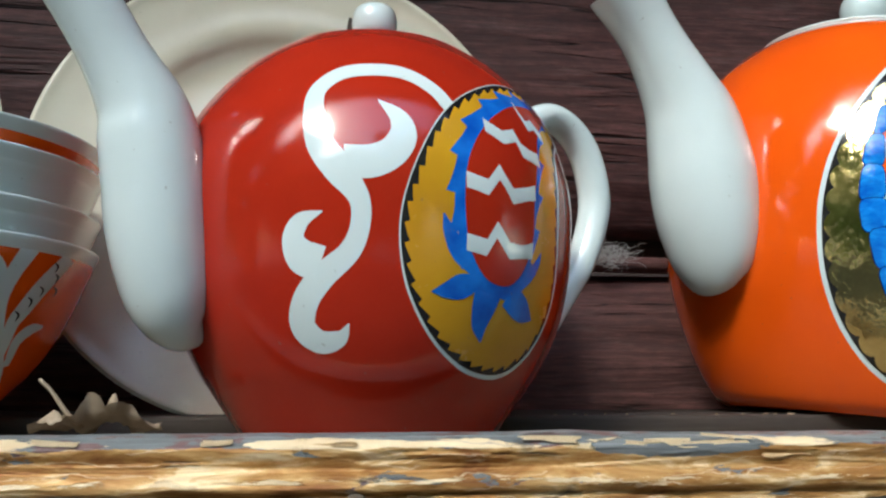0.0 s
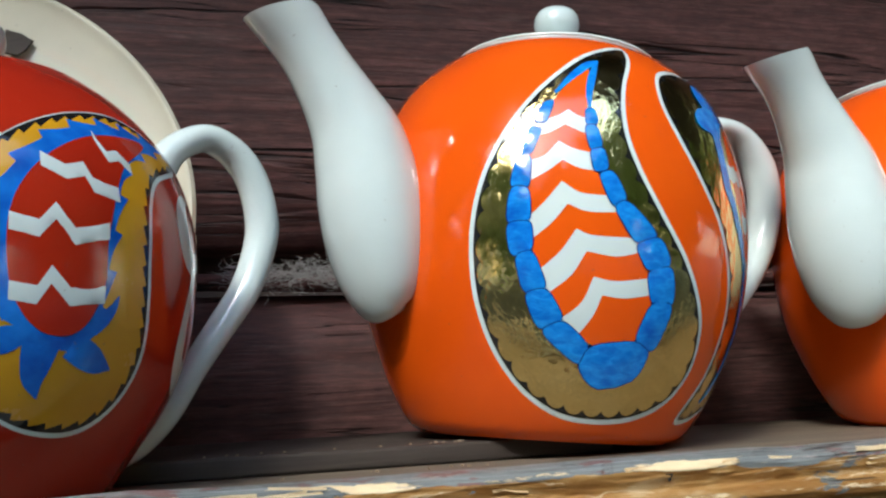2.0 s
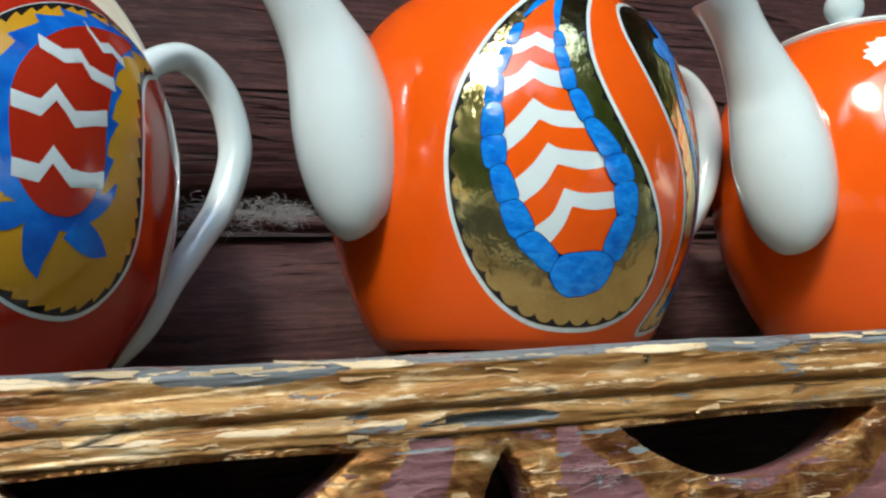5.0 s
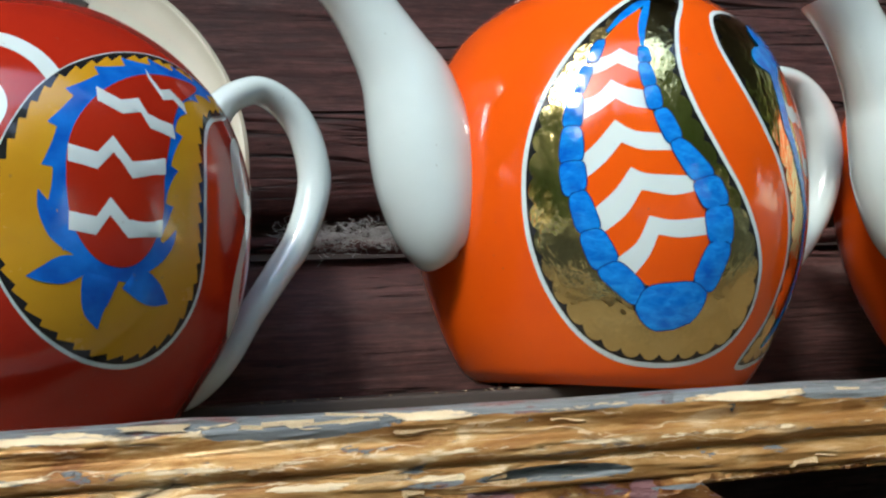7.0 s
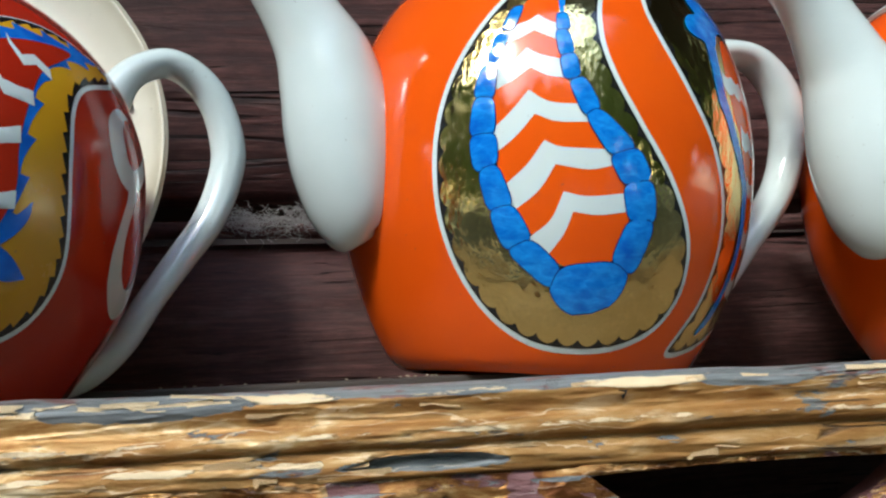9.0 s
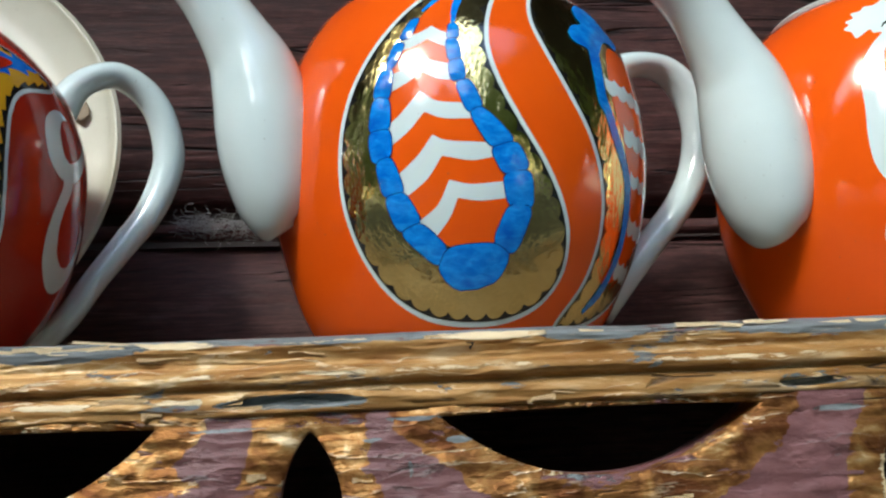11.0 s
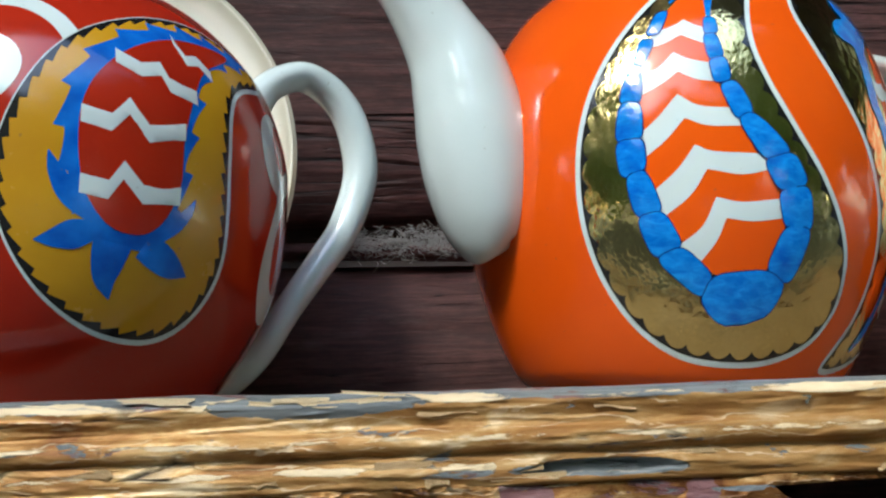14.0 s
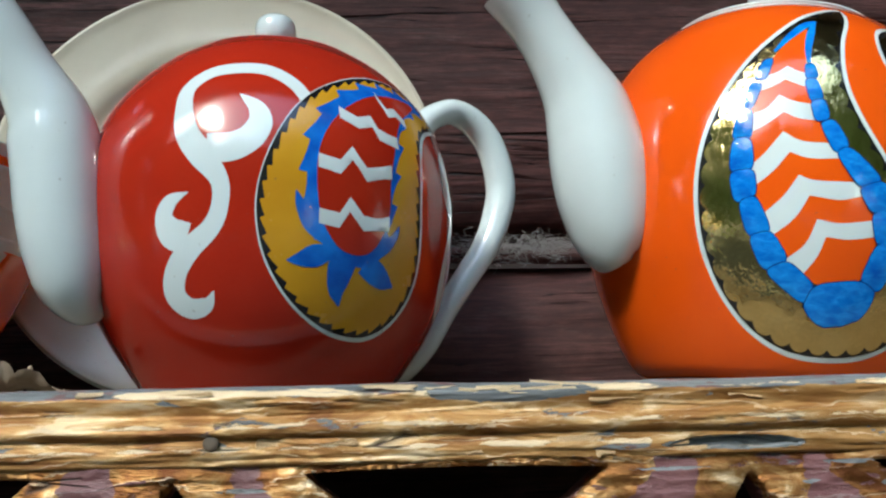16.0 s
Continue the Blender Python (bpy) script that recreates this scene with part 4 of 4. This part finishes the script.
FIRST_CHEVRONS = [[(-23.9, 137.8), (-20.0, 140.2), (-17.2, 143.5), (-14.5, 140.6), (-11.8, 139.2), (-11.4, 131.1), (-14.5, 133.2), (-17.9, 136.0), (-21.8, 132.0), (-26.5, 129.7)], [(-27.1, 118.2), (-22.9, 121.1), (-19.5, 127.9), (-15.9, 124.7), (-10.6, 122.9), (-9.4, 114.9), (-14.4, 115.8), (-18.4, 119.2), (-22.1, 113.8), (-27.3, 108.6)], [(-27.4, 92.1), (-22.9, 99.6), (-18.5, 109.6), (-13.8, 104.9), (-6.5, 104.4), (-4.6, 97.4), (-12.0, 96.9), (-16.9, 99.7), (-20.9, 90.8), (-26.7, 82.3)], [(-23.3, 71.4), (-18.3, 79.6), (-14.6, 89.3), (-10.4, 86.9), (0.1, 87.2), (1.8, 81.4), (-4.4, 78.7), (-11.9, 80.0), (-15.5, 69.6), (-21.7, 60.9)], [(-17.8, 51.3), (-12.5, 58.8), (-9.8, 69.7), (-3.9, 68.5), (5.3, 71.1), (6.7, 64.3), (-1.2, 61.7), (-7.3, 62.2), (-9.3, 53.2), (-13.7, 43.4)]]
BOTTOM_BEAD = [(-11.6, 31.1), (-9.2, 41.5), (3.5, 44.7), (8.3, 39.5)]
LEFT_BEADS = [[(-12.1, 33.4), (-9.5, 41.2), (-16.8, 51.2), (-22.5, 46.5)], [(-23.0, 47.2), (-16.8, 51.6), (-21.2, 63.8), (-26.6, 61.6)], [(-26.8, 61.8), (-21.3, 64.2), (-25.0, 79.3), (-29.1, 77.0)], [(-30.1, 77.0), (-25.1, 80.0), (-25.6, 91.6), (-31.3, 90.8)], [(-31.4, 91.1), (-25.8, 92.1), (-26.4, 106.0), (-30.6, 106.6)], [(-30.9, 106.9), (-26.4, 106.5), (-26.2, 120.5), (-29.5, 120.1)], [(-28.5, 121.1), (-26.1, 121.9), (-23.9, 133.6), (-26.9, 134.5)], [(-25.8, 136.7), (-22.8, 137.0), (-21.0, 147.7), (-23.6, 146.8)]]
RIGHT_BEADS = [[(9.6, 41.0), (3.1, 45.1), (6.1, 60.8), (12.6, 60.9)], [(12.6, 60.9), (6.1, 60.8), (4.0, 73.5), (10.9, 76.7)], [(10.5, 77.6), (4.0, 74.0), (0.3, 84.3), (6.7, 88.7)], [(6.3, 89.1), (0.2, 85.0), (-5.5, 99.5), (-2.4, 102.8)], [(-2.4, 103.3), (-6.1, 100.2), (-9.4, 113.1), (-6.1, 115.4)], [(-7.2, 116.0), (-10.6, 114.7), (-11.6, 124.0), (-8.3, 125.6)], [(-8.5, 126.1), (-11.6, 124.6), (-12.8, 135.4), (-10.1, 136.3)], [(-9.5, 137.2), (-12.5, 136.5), (-12.5, 144.0), (-10.3, 144.3)]]
STRANDS = [[(-20.7, 152.3), (-16.4, 160.8), (-11.4, 168.2), (-7.4, 171.4)], [(-11.4, 144.1), (-11.3, 153.1), (-9.9, 162.9), (-7.8, 171.3)]]
drop_medallion([(6.6, 185.4), (-9.9, 178.0), (-23.4, 159.3), (-31.9, 139.9), (-37.6, 119.1), (-40.6, 98.6), (-41.4, 78.7), (-40.2, 56.8), (-36.0, 36.6), (-28.1, 20.4), (-16.9, 10.9), (-3.3, 8.5), (11.1, 11.2), (22.1, 19.8), (27.4, 33.6), (26.9, 48.8), (23.3, 63.3), (16.2, 81.8), (8.2, 100.0), (1.8, 119.1), (-1.2, 137.4), (-0.0, 158.3)],
               [(-10.9, 166.2), (-15.9, 159.6), (-20.7, 149.3), (-23.5, 138.9), (-25.6, 129.2), (-26.7, 118.4), (-27.0, 105.5), (-26.3, 90.6), (-24.8, 78.5), (-21.0, 64.5), (-16.7, 53.0), (-11.4, 44.1), (-4.7, 40.0), (1.7, 42.6), (5.4, 50.7), (6.3, 60.4), (4.9, 72.2), (1.7, 83.8), (-3.1, 95.2), (-7.9, 106.9), (-10.1, 116.9), (-11.7, 130.0), (-12.1, 147.0)], [chevron(rows) for rows in FIRST_CHEVRONS])
for rows in STRANDS:
    skin.paint("blue_strand", stroke(np.column_stack((skin.arc(rows), (0.6, 1.7, 2.0, 0.7))), 8), 0.56, BEAD_BLUE, "thin blue enamel strand", 2.0)
bead_row(BOTTOM_BEAD, LEFT_BEADS, RIGHT_BEADS)

drop_medallion([(21.4, 175.8), (12.6, 168.7), (10.7, 152.8), (14.4, 136.0), (21.3, 116.3), (28.6, 98.2), (33.7, 81.0), (36.6, 64.4), (37.7, 47.4), (36.6, 32.5), (31.3, 11.1), (47.8, 15.1), (63.8, 29.1), (74.8, 48.9), (80.8, 72.3), (81.2, 99.8), (79.0, 127.4), (69.0, 152.4), (53.0, 172.4), (34.7, 177.8)],
               [(43.4, 152.6), (38.6, 139.4), (39.1, 119.7), (43.9, 101.2), (48.5, 84.8), (50.2, 67.3), (49.1, 50.6), (46.7, 35.7), (58.1, 42.5), (64.7, 61.3), (68.0, 84.8), (67.4, 108.2), (66.0, 133.8), (57.0, 150.8)],
               [scalloped_bar(*row) for row in [(35.9, 70.8, 128.9, 4.0), (43.6, 68.7, 106.8, 4.2), (48.6, 73.3, 86.9, 3.0), (51.6, 74.6, 65.3, 3.5), (52.0, 66.1, 44.2, 3.6)]])
skin.paint("blue_band", stroke(skin.arc([(33.3, 144.5, 4.2), (33.3, 129.8, 3.6), (34.1, 119.6, 3.7), (36.4, 113.1, 3.2), (39.1, 104.0, 3.1), (41.8, 97.8, 3.1), (44.7, 90.6, 2.9), (47.0, 84.0, 3.2), (48.3, 75.9, 3.4), (49.2, 67.8, 3.3), (50.0, 58.2, 3.0), (50.2, 48.5, 3.3), (49.4, 39.1, 3.0), (47.0, 30.2, 3.0), (42.2, 21.2, 1.1)]), 8), 0.56, BEAD_BLUE, "blue enamel band", 2.5)
skin.paint("blue_knot", even(spline(skin.arc([(35.4, 144.1), (32.1, 142.8), (30.0, 144.8), (26.5, 145.5), (24.1, 148.1), (24.5, 152.4), (26.9, 156.3), (30.4, 158.7), (29.1, 163.1), (29.9, 168.6), (33.7, 173.1), (38.6, 174.0), (42.8, 170.8), (45.7, 166.2), (50.0, 163.8), (52.1, 160.0), (48.5, 154.7), (44.1, 155.1), (39.5, 152.8)]), 6, True), 0.8), 0.62, BEAD_BLUE, "lobed blue head of the band", 2.5, dome=0.3)

# ---- painted ornament: third teapot ----
skin = Skin(THIRD_BODY, third_pot, 0.1)
OPEN_LEAF = [(-38.6, 102.7), (-38.3, 114.6), (-38.5, 127.8), (-37.6, 138.8), (-36.1, 145.2), (-33.6, 151.2), (-30.7, 156.4), (-33.1, 157.0), (-34.1, 159.7), (-36.5, 157.5), (-38.6, 155.9), (-39.7, 160.4), (-42.2, 163.2), (-40.4, 165.7), (-41.7, 168.0), (-38.9, 169.7), (-39.9, 173.4), (-36.5, 173.8), (-35.1, 176.5), (-31.8, 176.3), (-27.3, 179.7), (-26.4, 173.6), (-24.7, 170.9), (-21.9, 173.2), (-21.4, 168.5), (-18.8, 167.8), (-16.2, 166.3), (-13.6, 167.1), (-14.0, 171.3), (-12.8, 175.4), (-9.2, 177.2), (-3.0, 176.0), (1.4, 172.5), (5.8, 169.1), (8.3, 173.9), (12.6, 173.2), (15.9, 169.1), (19.5, 161.1), (24.9, 166.1), (30.9, 158.1), (33.9, 142.1), (27.8, 115.8), (31.8, 93.8), (29.8, 69.8), (20.4, 48.7), (12.0, 29.0), (2.7, 25.8), (-5.5, 24.0), (-12.3, 18.0), (-16.6, 7.0), (-29.4, 7.0), (-27.2, 23.2), (-27.6, 33.6), (-34.1, 38.6), (-37.9, 47.4), (-37.4, 56.7), (-34.4, 64.1), (-29.8, 68.6), (-34.8, 76.6), (-37.9, 87.3)]
skin.paint("leaf_ornament", even(spline(skin.arc(OPEN_LEAF), 5, True), 1.0), 0.15, WHITE, "large white leaf ornament")
CUTOUTS = ([(-24.4, 156.8), (-22.9, 153.7), (-21.6, 148.3), (-19.4, 145.3), (-15.4, 143.1), (-10.3, 144.1), (-8.2, 139.8), (-6.0, 134.8), (-10.3, 136.4), (-15.3, 136.8), (-21.0, 135.7), (-26.6, 136.0), (-30.1, 136.5), (-29.5, 133.4), (-29.0, 129.1), (-31.2, 124.7), (-31.9, 134.9), (-31.2, 144.6), (-29.2, 150.8), (-26.9, 155.3)],
           [(-27.1, 118.5), (-23.6, 122.4), (-19.3, 126.2), (-14.5, 127.4), (-8.2, 125.6), (-10.1, 122.4), (-8.2, 117.0), (-10.6, 114.3), (-8.4, 110.5), (-14.4, 108.9), (-18.3, 108.6), (-23.5, 111.5)],
           [(-30.7, 101.3), (-25.8, 95.7), (-18.0, 93.1), (-18.0, 87.5), (-20.7, 83.6), (-24.9, 83.3), (-28.9, 88.9)],
           [(-14.0, 93.9), (-6.5, 95.9), (-8.5, 89.7), (-8.0, 84.2), (-9.8, 78.8), (-7.2, 73.4), (-8.5, 69.4), (-4.9, 63.2), (-4.4, 58.7), (-1.6, 56.8), (-4.1, 47.1), (-7.4, 39.0), (-9.0, 49.9), (-11.9, 61.8), (-18.3, 69.7), (-14.3, 75.3), (-13.4, 84.7)],
           [(-18.4, 51.3), (-23.4, 55.1), (-27.2, 52.0), (-28.7, 45.7), (-27.0, 38.3), (-28.4, 31.1), (-22.1, 29.8), (-17.8, 25.3), (-17.4, 35.1), (-19.3, 43.1), (-21.7, 50.6)],
           [(-9.2, 170.0), (-5.2, 172.0), (-1.8, 169.7), (-0.5, 164.0), (-0.4, 156.4), (0.1, 147.5), (2.0, 144.1), (0.6, 139.5), (-1.8, 141.5), (-4.5, 146.8), (-6.5, 149.3), (-5.6, 156.5), (-5.9, 161.0), (-4.5, 164.1), (-7.8, 165.1)],
           [(13.7, 167.3), (17.3, 166.0), (19.4, 161.4), (20.9, 157.7), (19.7, 150.7), (16.5, 147.7), (14.8, 148.0), (12.8, 144.4), (10.9, 140.9), (8.7, 142.4), (8.5, 148.2), (9.8, 153.8), (13.5, 157.5), (16.7, 158.0), (15.1, 162.0)],
           [(1.7, 98.6), (4.1, 101.3), (9.0, 103.4), (10.0, 100.9), (8.6, 97.9), (5.6, 97.3)],
           [(2.2, 41.8), (9.6, 54.2), (13.6, 44.1), (7.1, 32.8)])
for rows in CUTOUTS:
    ring = spline(skin.arc(rows), 4, True) if len(rows) < 9 else skin.arc(rows)
    skin.paint("orange_cutout", even(ring, 0.7), 0.24, ORANGE, "orange opening in the ornament", 2.5)
for a, z in [(-28.6, 161.6), (-25.7, 165.4), (-22.4, 169.6), (-24.1, 161.0), (-20.2, 165.7), (-22.6, 157.7), (-17.8, 160.8), (-20.1, 151.9), (-14.7, 164.0), (-14.7, 157.2), (-11.1, 160.3), (-14.5, 149.5), (-9.6, 154.9)]:
    skin.paint("scale_mark", stroke(skin.arc([(a - 1.9, z - 2.2, 0.2), (a - 1.2, z - 0.3, 0.5), (a + 0.1, z + 0.9, 0.5), (a + 1.6, z + 0.7, 0.15)]), 4), 0.30, BLACK, "dark scale mark", 2.0)
RIM_MARKS = spline([(6.1, 126.3), (3.7, 121.5), (2.6, 116.8), (2.1, 112.4), (2.2, 107.9), (2.7, 104.1), (3.4, 101.3)], 3)
for a, z in RIM_MARKS[::2]:
    skin.paint("stamen_mark", stroke(skin.arc([(a - 0.7, z, 0.45), (a + 0.5, z + 0.3, 0.3)]), 3), 0.30, BLACK, "dark stamen mark", 2.0)
RAYS = [(9.1, 121.1), (10.7, 117.6), (7.7, 117.3), (10.6, 113.7), (6.6, 112.0), (9.8, 110.9), (5.7, 108.9), (9.6, 107.9), (5.4, 105.5), (9.2, 104.9), (4.2, 102.8), (8.6, 102.5)]
for start, end in zip(RAYS[::2], RAYS[1::2]):
    skin.paint("stamen_line", stroke(skin.arc([(*start, 0.25), (*end, 0.4)]), 3), 0.30, BLACK, "thin dark stamen line", 2.0)

# ---- painted ornament: lowest bowl ----
skin = Skin(BOWL_OUT, lowest, 0.06)
LEAVES = ([(74, 18, 3.6), (64, 29, 3.2), (57.5, 40, 2.6), (54, 52, 2.6), (55, 62, 2.8), (58.6, 73, 3.3)], [(54, 55, 2.2), (50, 63, 2.8), (46, 67, 3), (38, 68.5, 3)], [(63, 33, 1.8), (61.5, 44, 2.8), (63.5, 50, 3.4), (67, 58, 3.6), (71, 65, 3.6), (75.5, 72, 3.2)], [(69, 29, 1.6), (67, 38, 2.4), (71, 43, 2.4), (77, 44.6, 0.6)], [(52, 20, 3.0), (44, 32, 3.6), (36, 40, 3.0), (24, 44, 2)])
for k, rows in enumerate(LEAVES):
    skin.paint("leaf_stroke", stroke(skin.arc(rows), 8), 0.12 + 0.04 * k, WHITE, "white leaf stroke", 2.5)
for a, z in ((61.5, 47.5), (64.5, 53), (67.5, 57.5), (70, 67), (72, 63), (74, 58)):
    skin.paint("vein_mark", stroke(skin.arc([(a - 1.2, z + 1.8, 0.15), (a + 0.8, z + 0.6, 0.4), (a + 0.5, z - 1.8, 0.15)]), 4), 0.42, BLACK, "dark vein mark", 2.0)


# ---- small things ----
def tuft():
    """A tuft of loose grey fibres caught in the log joint."""
    rng = np.random.default_rng(9)
    verts, faces = [], []
    for k in range(420):
        x, z = rng.uniform(0.118, 0.192), rng.normal(0.1005, 0.0035)
        p = np.array((x, WALL_Y + rng.uniform(-0.004, 0.016), z))
        way = rng.normal(size=3) * (1, 0.5, 0.6)
        thin = rng.uniform(0.00010, 0.00024)
        for s in range(9):
            way += rng.normal(size=3) * 0.55
            way /= np.linalg.norm(way)
            side = np.cross(way, (0, 1, 0.2))
            side /= np.linalg.norm(side) + 1e-9
            verts += [tuple(p + side * thin), tuple(p - side * thin)]
            if s:
                n = len(verts)
                faces.append((n - 4, n - 3, n - 1, n - 2))
            p = p + way * (0.0022, 0.001, 0.0013)
    ob = raw("tow_tuft", verts, faces, TOW)
    return tagged(ob, "tuft of loose grey tow fibre in the log joint", "fibre tuft", kind="stuff")


tuft()


def dead_leaf(m):
    """A curled dry leaf with ragged lobes and its stalk."""
    thing = empty("dry_leaf", m)
    us, vs = np.linspace(0, 1, 34), np.linspace(-1, 1, 19)

    def place(u, v):
        ragged = 0.75 + 0.5 * fbm(u * 9, v * 0 + 2 + np.sign(v), 3, 8)
        wide = 0.011 * np.sin(np.pi * np.clip(u, 0.03, 0.98)) ** 0.6 * ragged
        return u * 0.044 - 0.022 + 0.003 * (fbm(u * 5, v * 3, 2, 3) - 0.5), v * wide, 0.004 + 0.034 * (fbm(u * 5 + 3, v * 1.6 + 4, 4, 5) - 0.22) * (0.35 + 0.65 * np.abs(v)) * np.sin(np.pi * np.clip(u, 0.1, 0.9))

    xyz, quads = sheet(us, vs, place)
    count = len(xyz)
    both = np.concatenate((xyz, xyz + (0, 0, 0.0004)))
    raw("blade", both, list(quads[:, ::-1]) + list(quads + count), DRY_LEAF, thing)
    part("stalk", swept(spline([(-0.004, -0.004, 0.006, 0.0016, 0.0012), (-0.009, -0.005, 0.012, 0.0010, 0.0009), (-0.014, -0.005, 0.019, 0.0007, 0.0007), (-0.0185, -0.005, 0.0235, 0.0007, 0.0007)], 5), 8), DRY_LEAF, thing)
    return tagged(thing, "curled dry brown leaf lying on the shelf", "leaf")


dead_leaf(pose(-0.081, 0.335, -0.0055, 0, 0, 4))


def nail(x, z, turn):
    bm = turned(spline([(0.0, -0.004), (0.0012, -0.004), (0.0012, 0.0), (0.0026, 0.0002), (0.0027, 0.0008), (0.0015, 0.0013), (0.0, 0.0014)], 3), 20)
    ob = part("nail", bm, SHELF_WOOD)
    ob.matrix_world = pose(x, 0.2858, z, 90, turn, 0)
    return tagged(ob, "small grey painted nail head in the moulding", "nail")


nail(0.0095, -0.0195, 8)
crumb_rng = np.random.default_rng(5)


def crumb(x, y, z, size):
    bm = bmesh.new()
    bmesh.ops.create_icosphere(bm, subdivisions=1, radius=size)
    for v in bm.verts:
        v.co = Vector((v.co.x * crumb_rng.uniform(0.9, 2.4), v.co.y * crumb_rng.uniform(0.6, 1.2), v.co.z * crumb_rng.uniform(0.4, 0.8)))
    ob = part("crumb", bm, DRY_LEAF, smooth=False)
    ob.matrix_world = pose(x, y, z, 0, 0, crumb_rng.uniform(0, 180))
    return tagged(ob, "tiny crumb of dry leaf and paint", "debris", "crumbs on the shelf")


for k in range(26):
    x = crumb_rng.uniform(0.10, 0.23)
    crumb(x, crumb_rng.uniform(0.398, 0.404) if k % 3 else crumb_rng.uniform(0.372, 0.380), 0.0034 if k % 3 else -0.0055, crumb_rng.uniform(0.0004, 0.0009))
for k in range(10):
    crumb(crumb_rng.uniform(0.2, 0.42), crumb_rng.uniform(0.300, 0.345), -0.0055, crumb_rng.uniform(0.0005, 0.0011))


# ---- unseen eave, added to keep the overhead sky off the glaze ----
eave = empty("ceiling", pose(0, 0, 0))
part("unseen_eave_boards", box(-3.0, 3.4, -0.32, 0.72, 1.30, 1.33, 0.004), DARK_WOOD, eave)
part("unseen_eave_edge", box(-3.0, 3.4, -0.35, -0.323, 1.26, 1.36, 0.004), DARK_WOOD, eave)
tagged(eave, "unseen dark boarded eave added over the log wall to block sky light", "eave", kind="structure")


# ---- outdoors across the yard ----
def tree(x, y, tall, wide, seed):
    rng = np.random.default_rng(seed)
    thing = empty("tree", pose(x, y, -1.15))
    part("trunk", swept([(0.1 * math.sin(h), 0.06 * math.cos(2 * h), h, 0.17 - 0.015 * h, 0.17 - 0.015 * h) for h in np.linspace(0, tall * 0.75, 10)], 12), BARK, thing)
    count = 6500
    clumps = rng.normal(size=(46, 3))
    clumps /= np.linalg.norm(clumps, axis=1)[:, None]
    clumps *= (rng.uniform(0.15, 1, 46) ** 0.45)[:, None]
    pick = clumps[rng.integers(0, 46, count)] + rng.normal(size=(count, 3)) * 0.14
    centre = pick * np.array([wide, wide, tall * 0.46]) + np.array([0, 0, tall * 0.56])
    a, b = rng.normal(size=(2, count, 3)) * 0.085
    xyz = np.concatenate((centre - a - b, centre + a - b, centre + a + b, centre - a + b))
    quads = [(i, i + count, i + 2 * count, i + 3 * count) for i in range(count)]
    raw("crown", xyz, quads, FOLIAGE, thing)
    return tagged(thing, "leafy green tree across the yard", "tree", "trees across the yard")


for index, (x, y, tall, wide) in enumerate(((-8.0, 0.5, 7.4, 2.6), (-7.4, -2.8, 6.8, 2.4), (-5.8, -5.6, 6.6, 2.2), (-3.2, -7.4, 4.6, 2.0), (-0.6, -7.2, 5.6, 2.2), (2.0, -6.4, 6.4, 2.4), (4.6, -5.2, 7.6, 2.5), (6.6, -3.0, 7.4, 2.6), (7.8, 0.6, 7.4, 2.6), (-4.5, -4.6, 6.8, 1.1))):
    tree(x, y, tall, wide, index + 3)
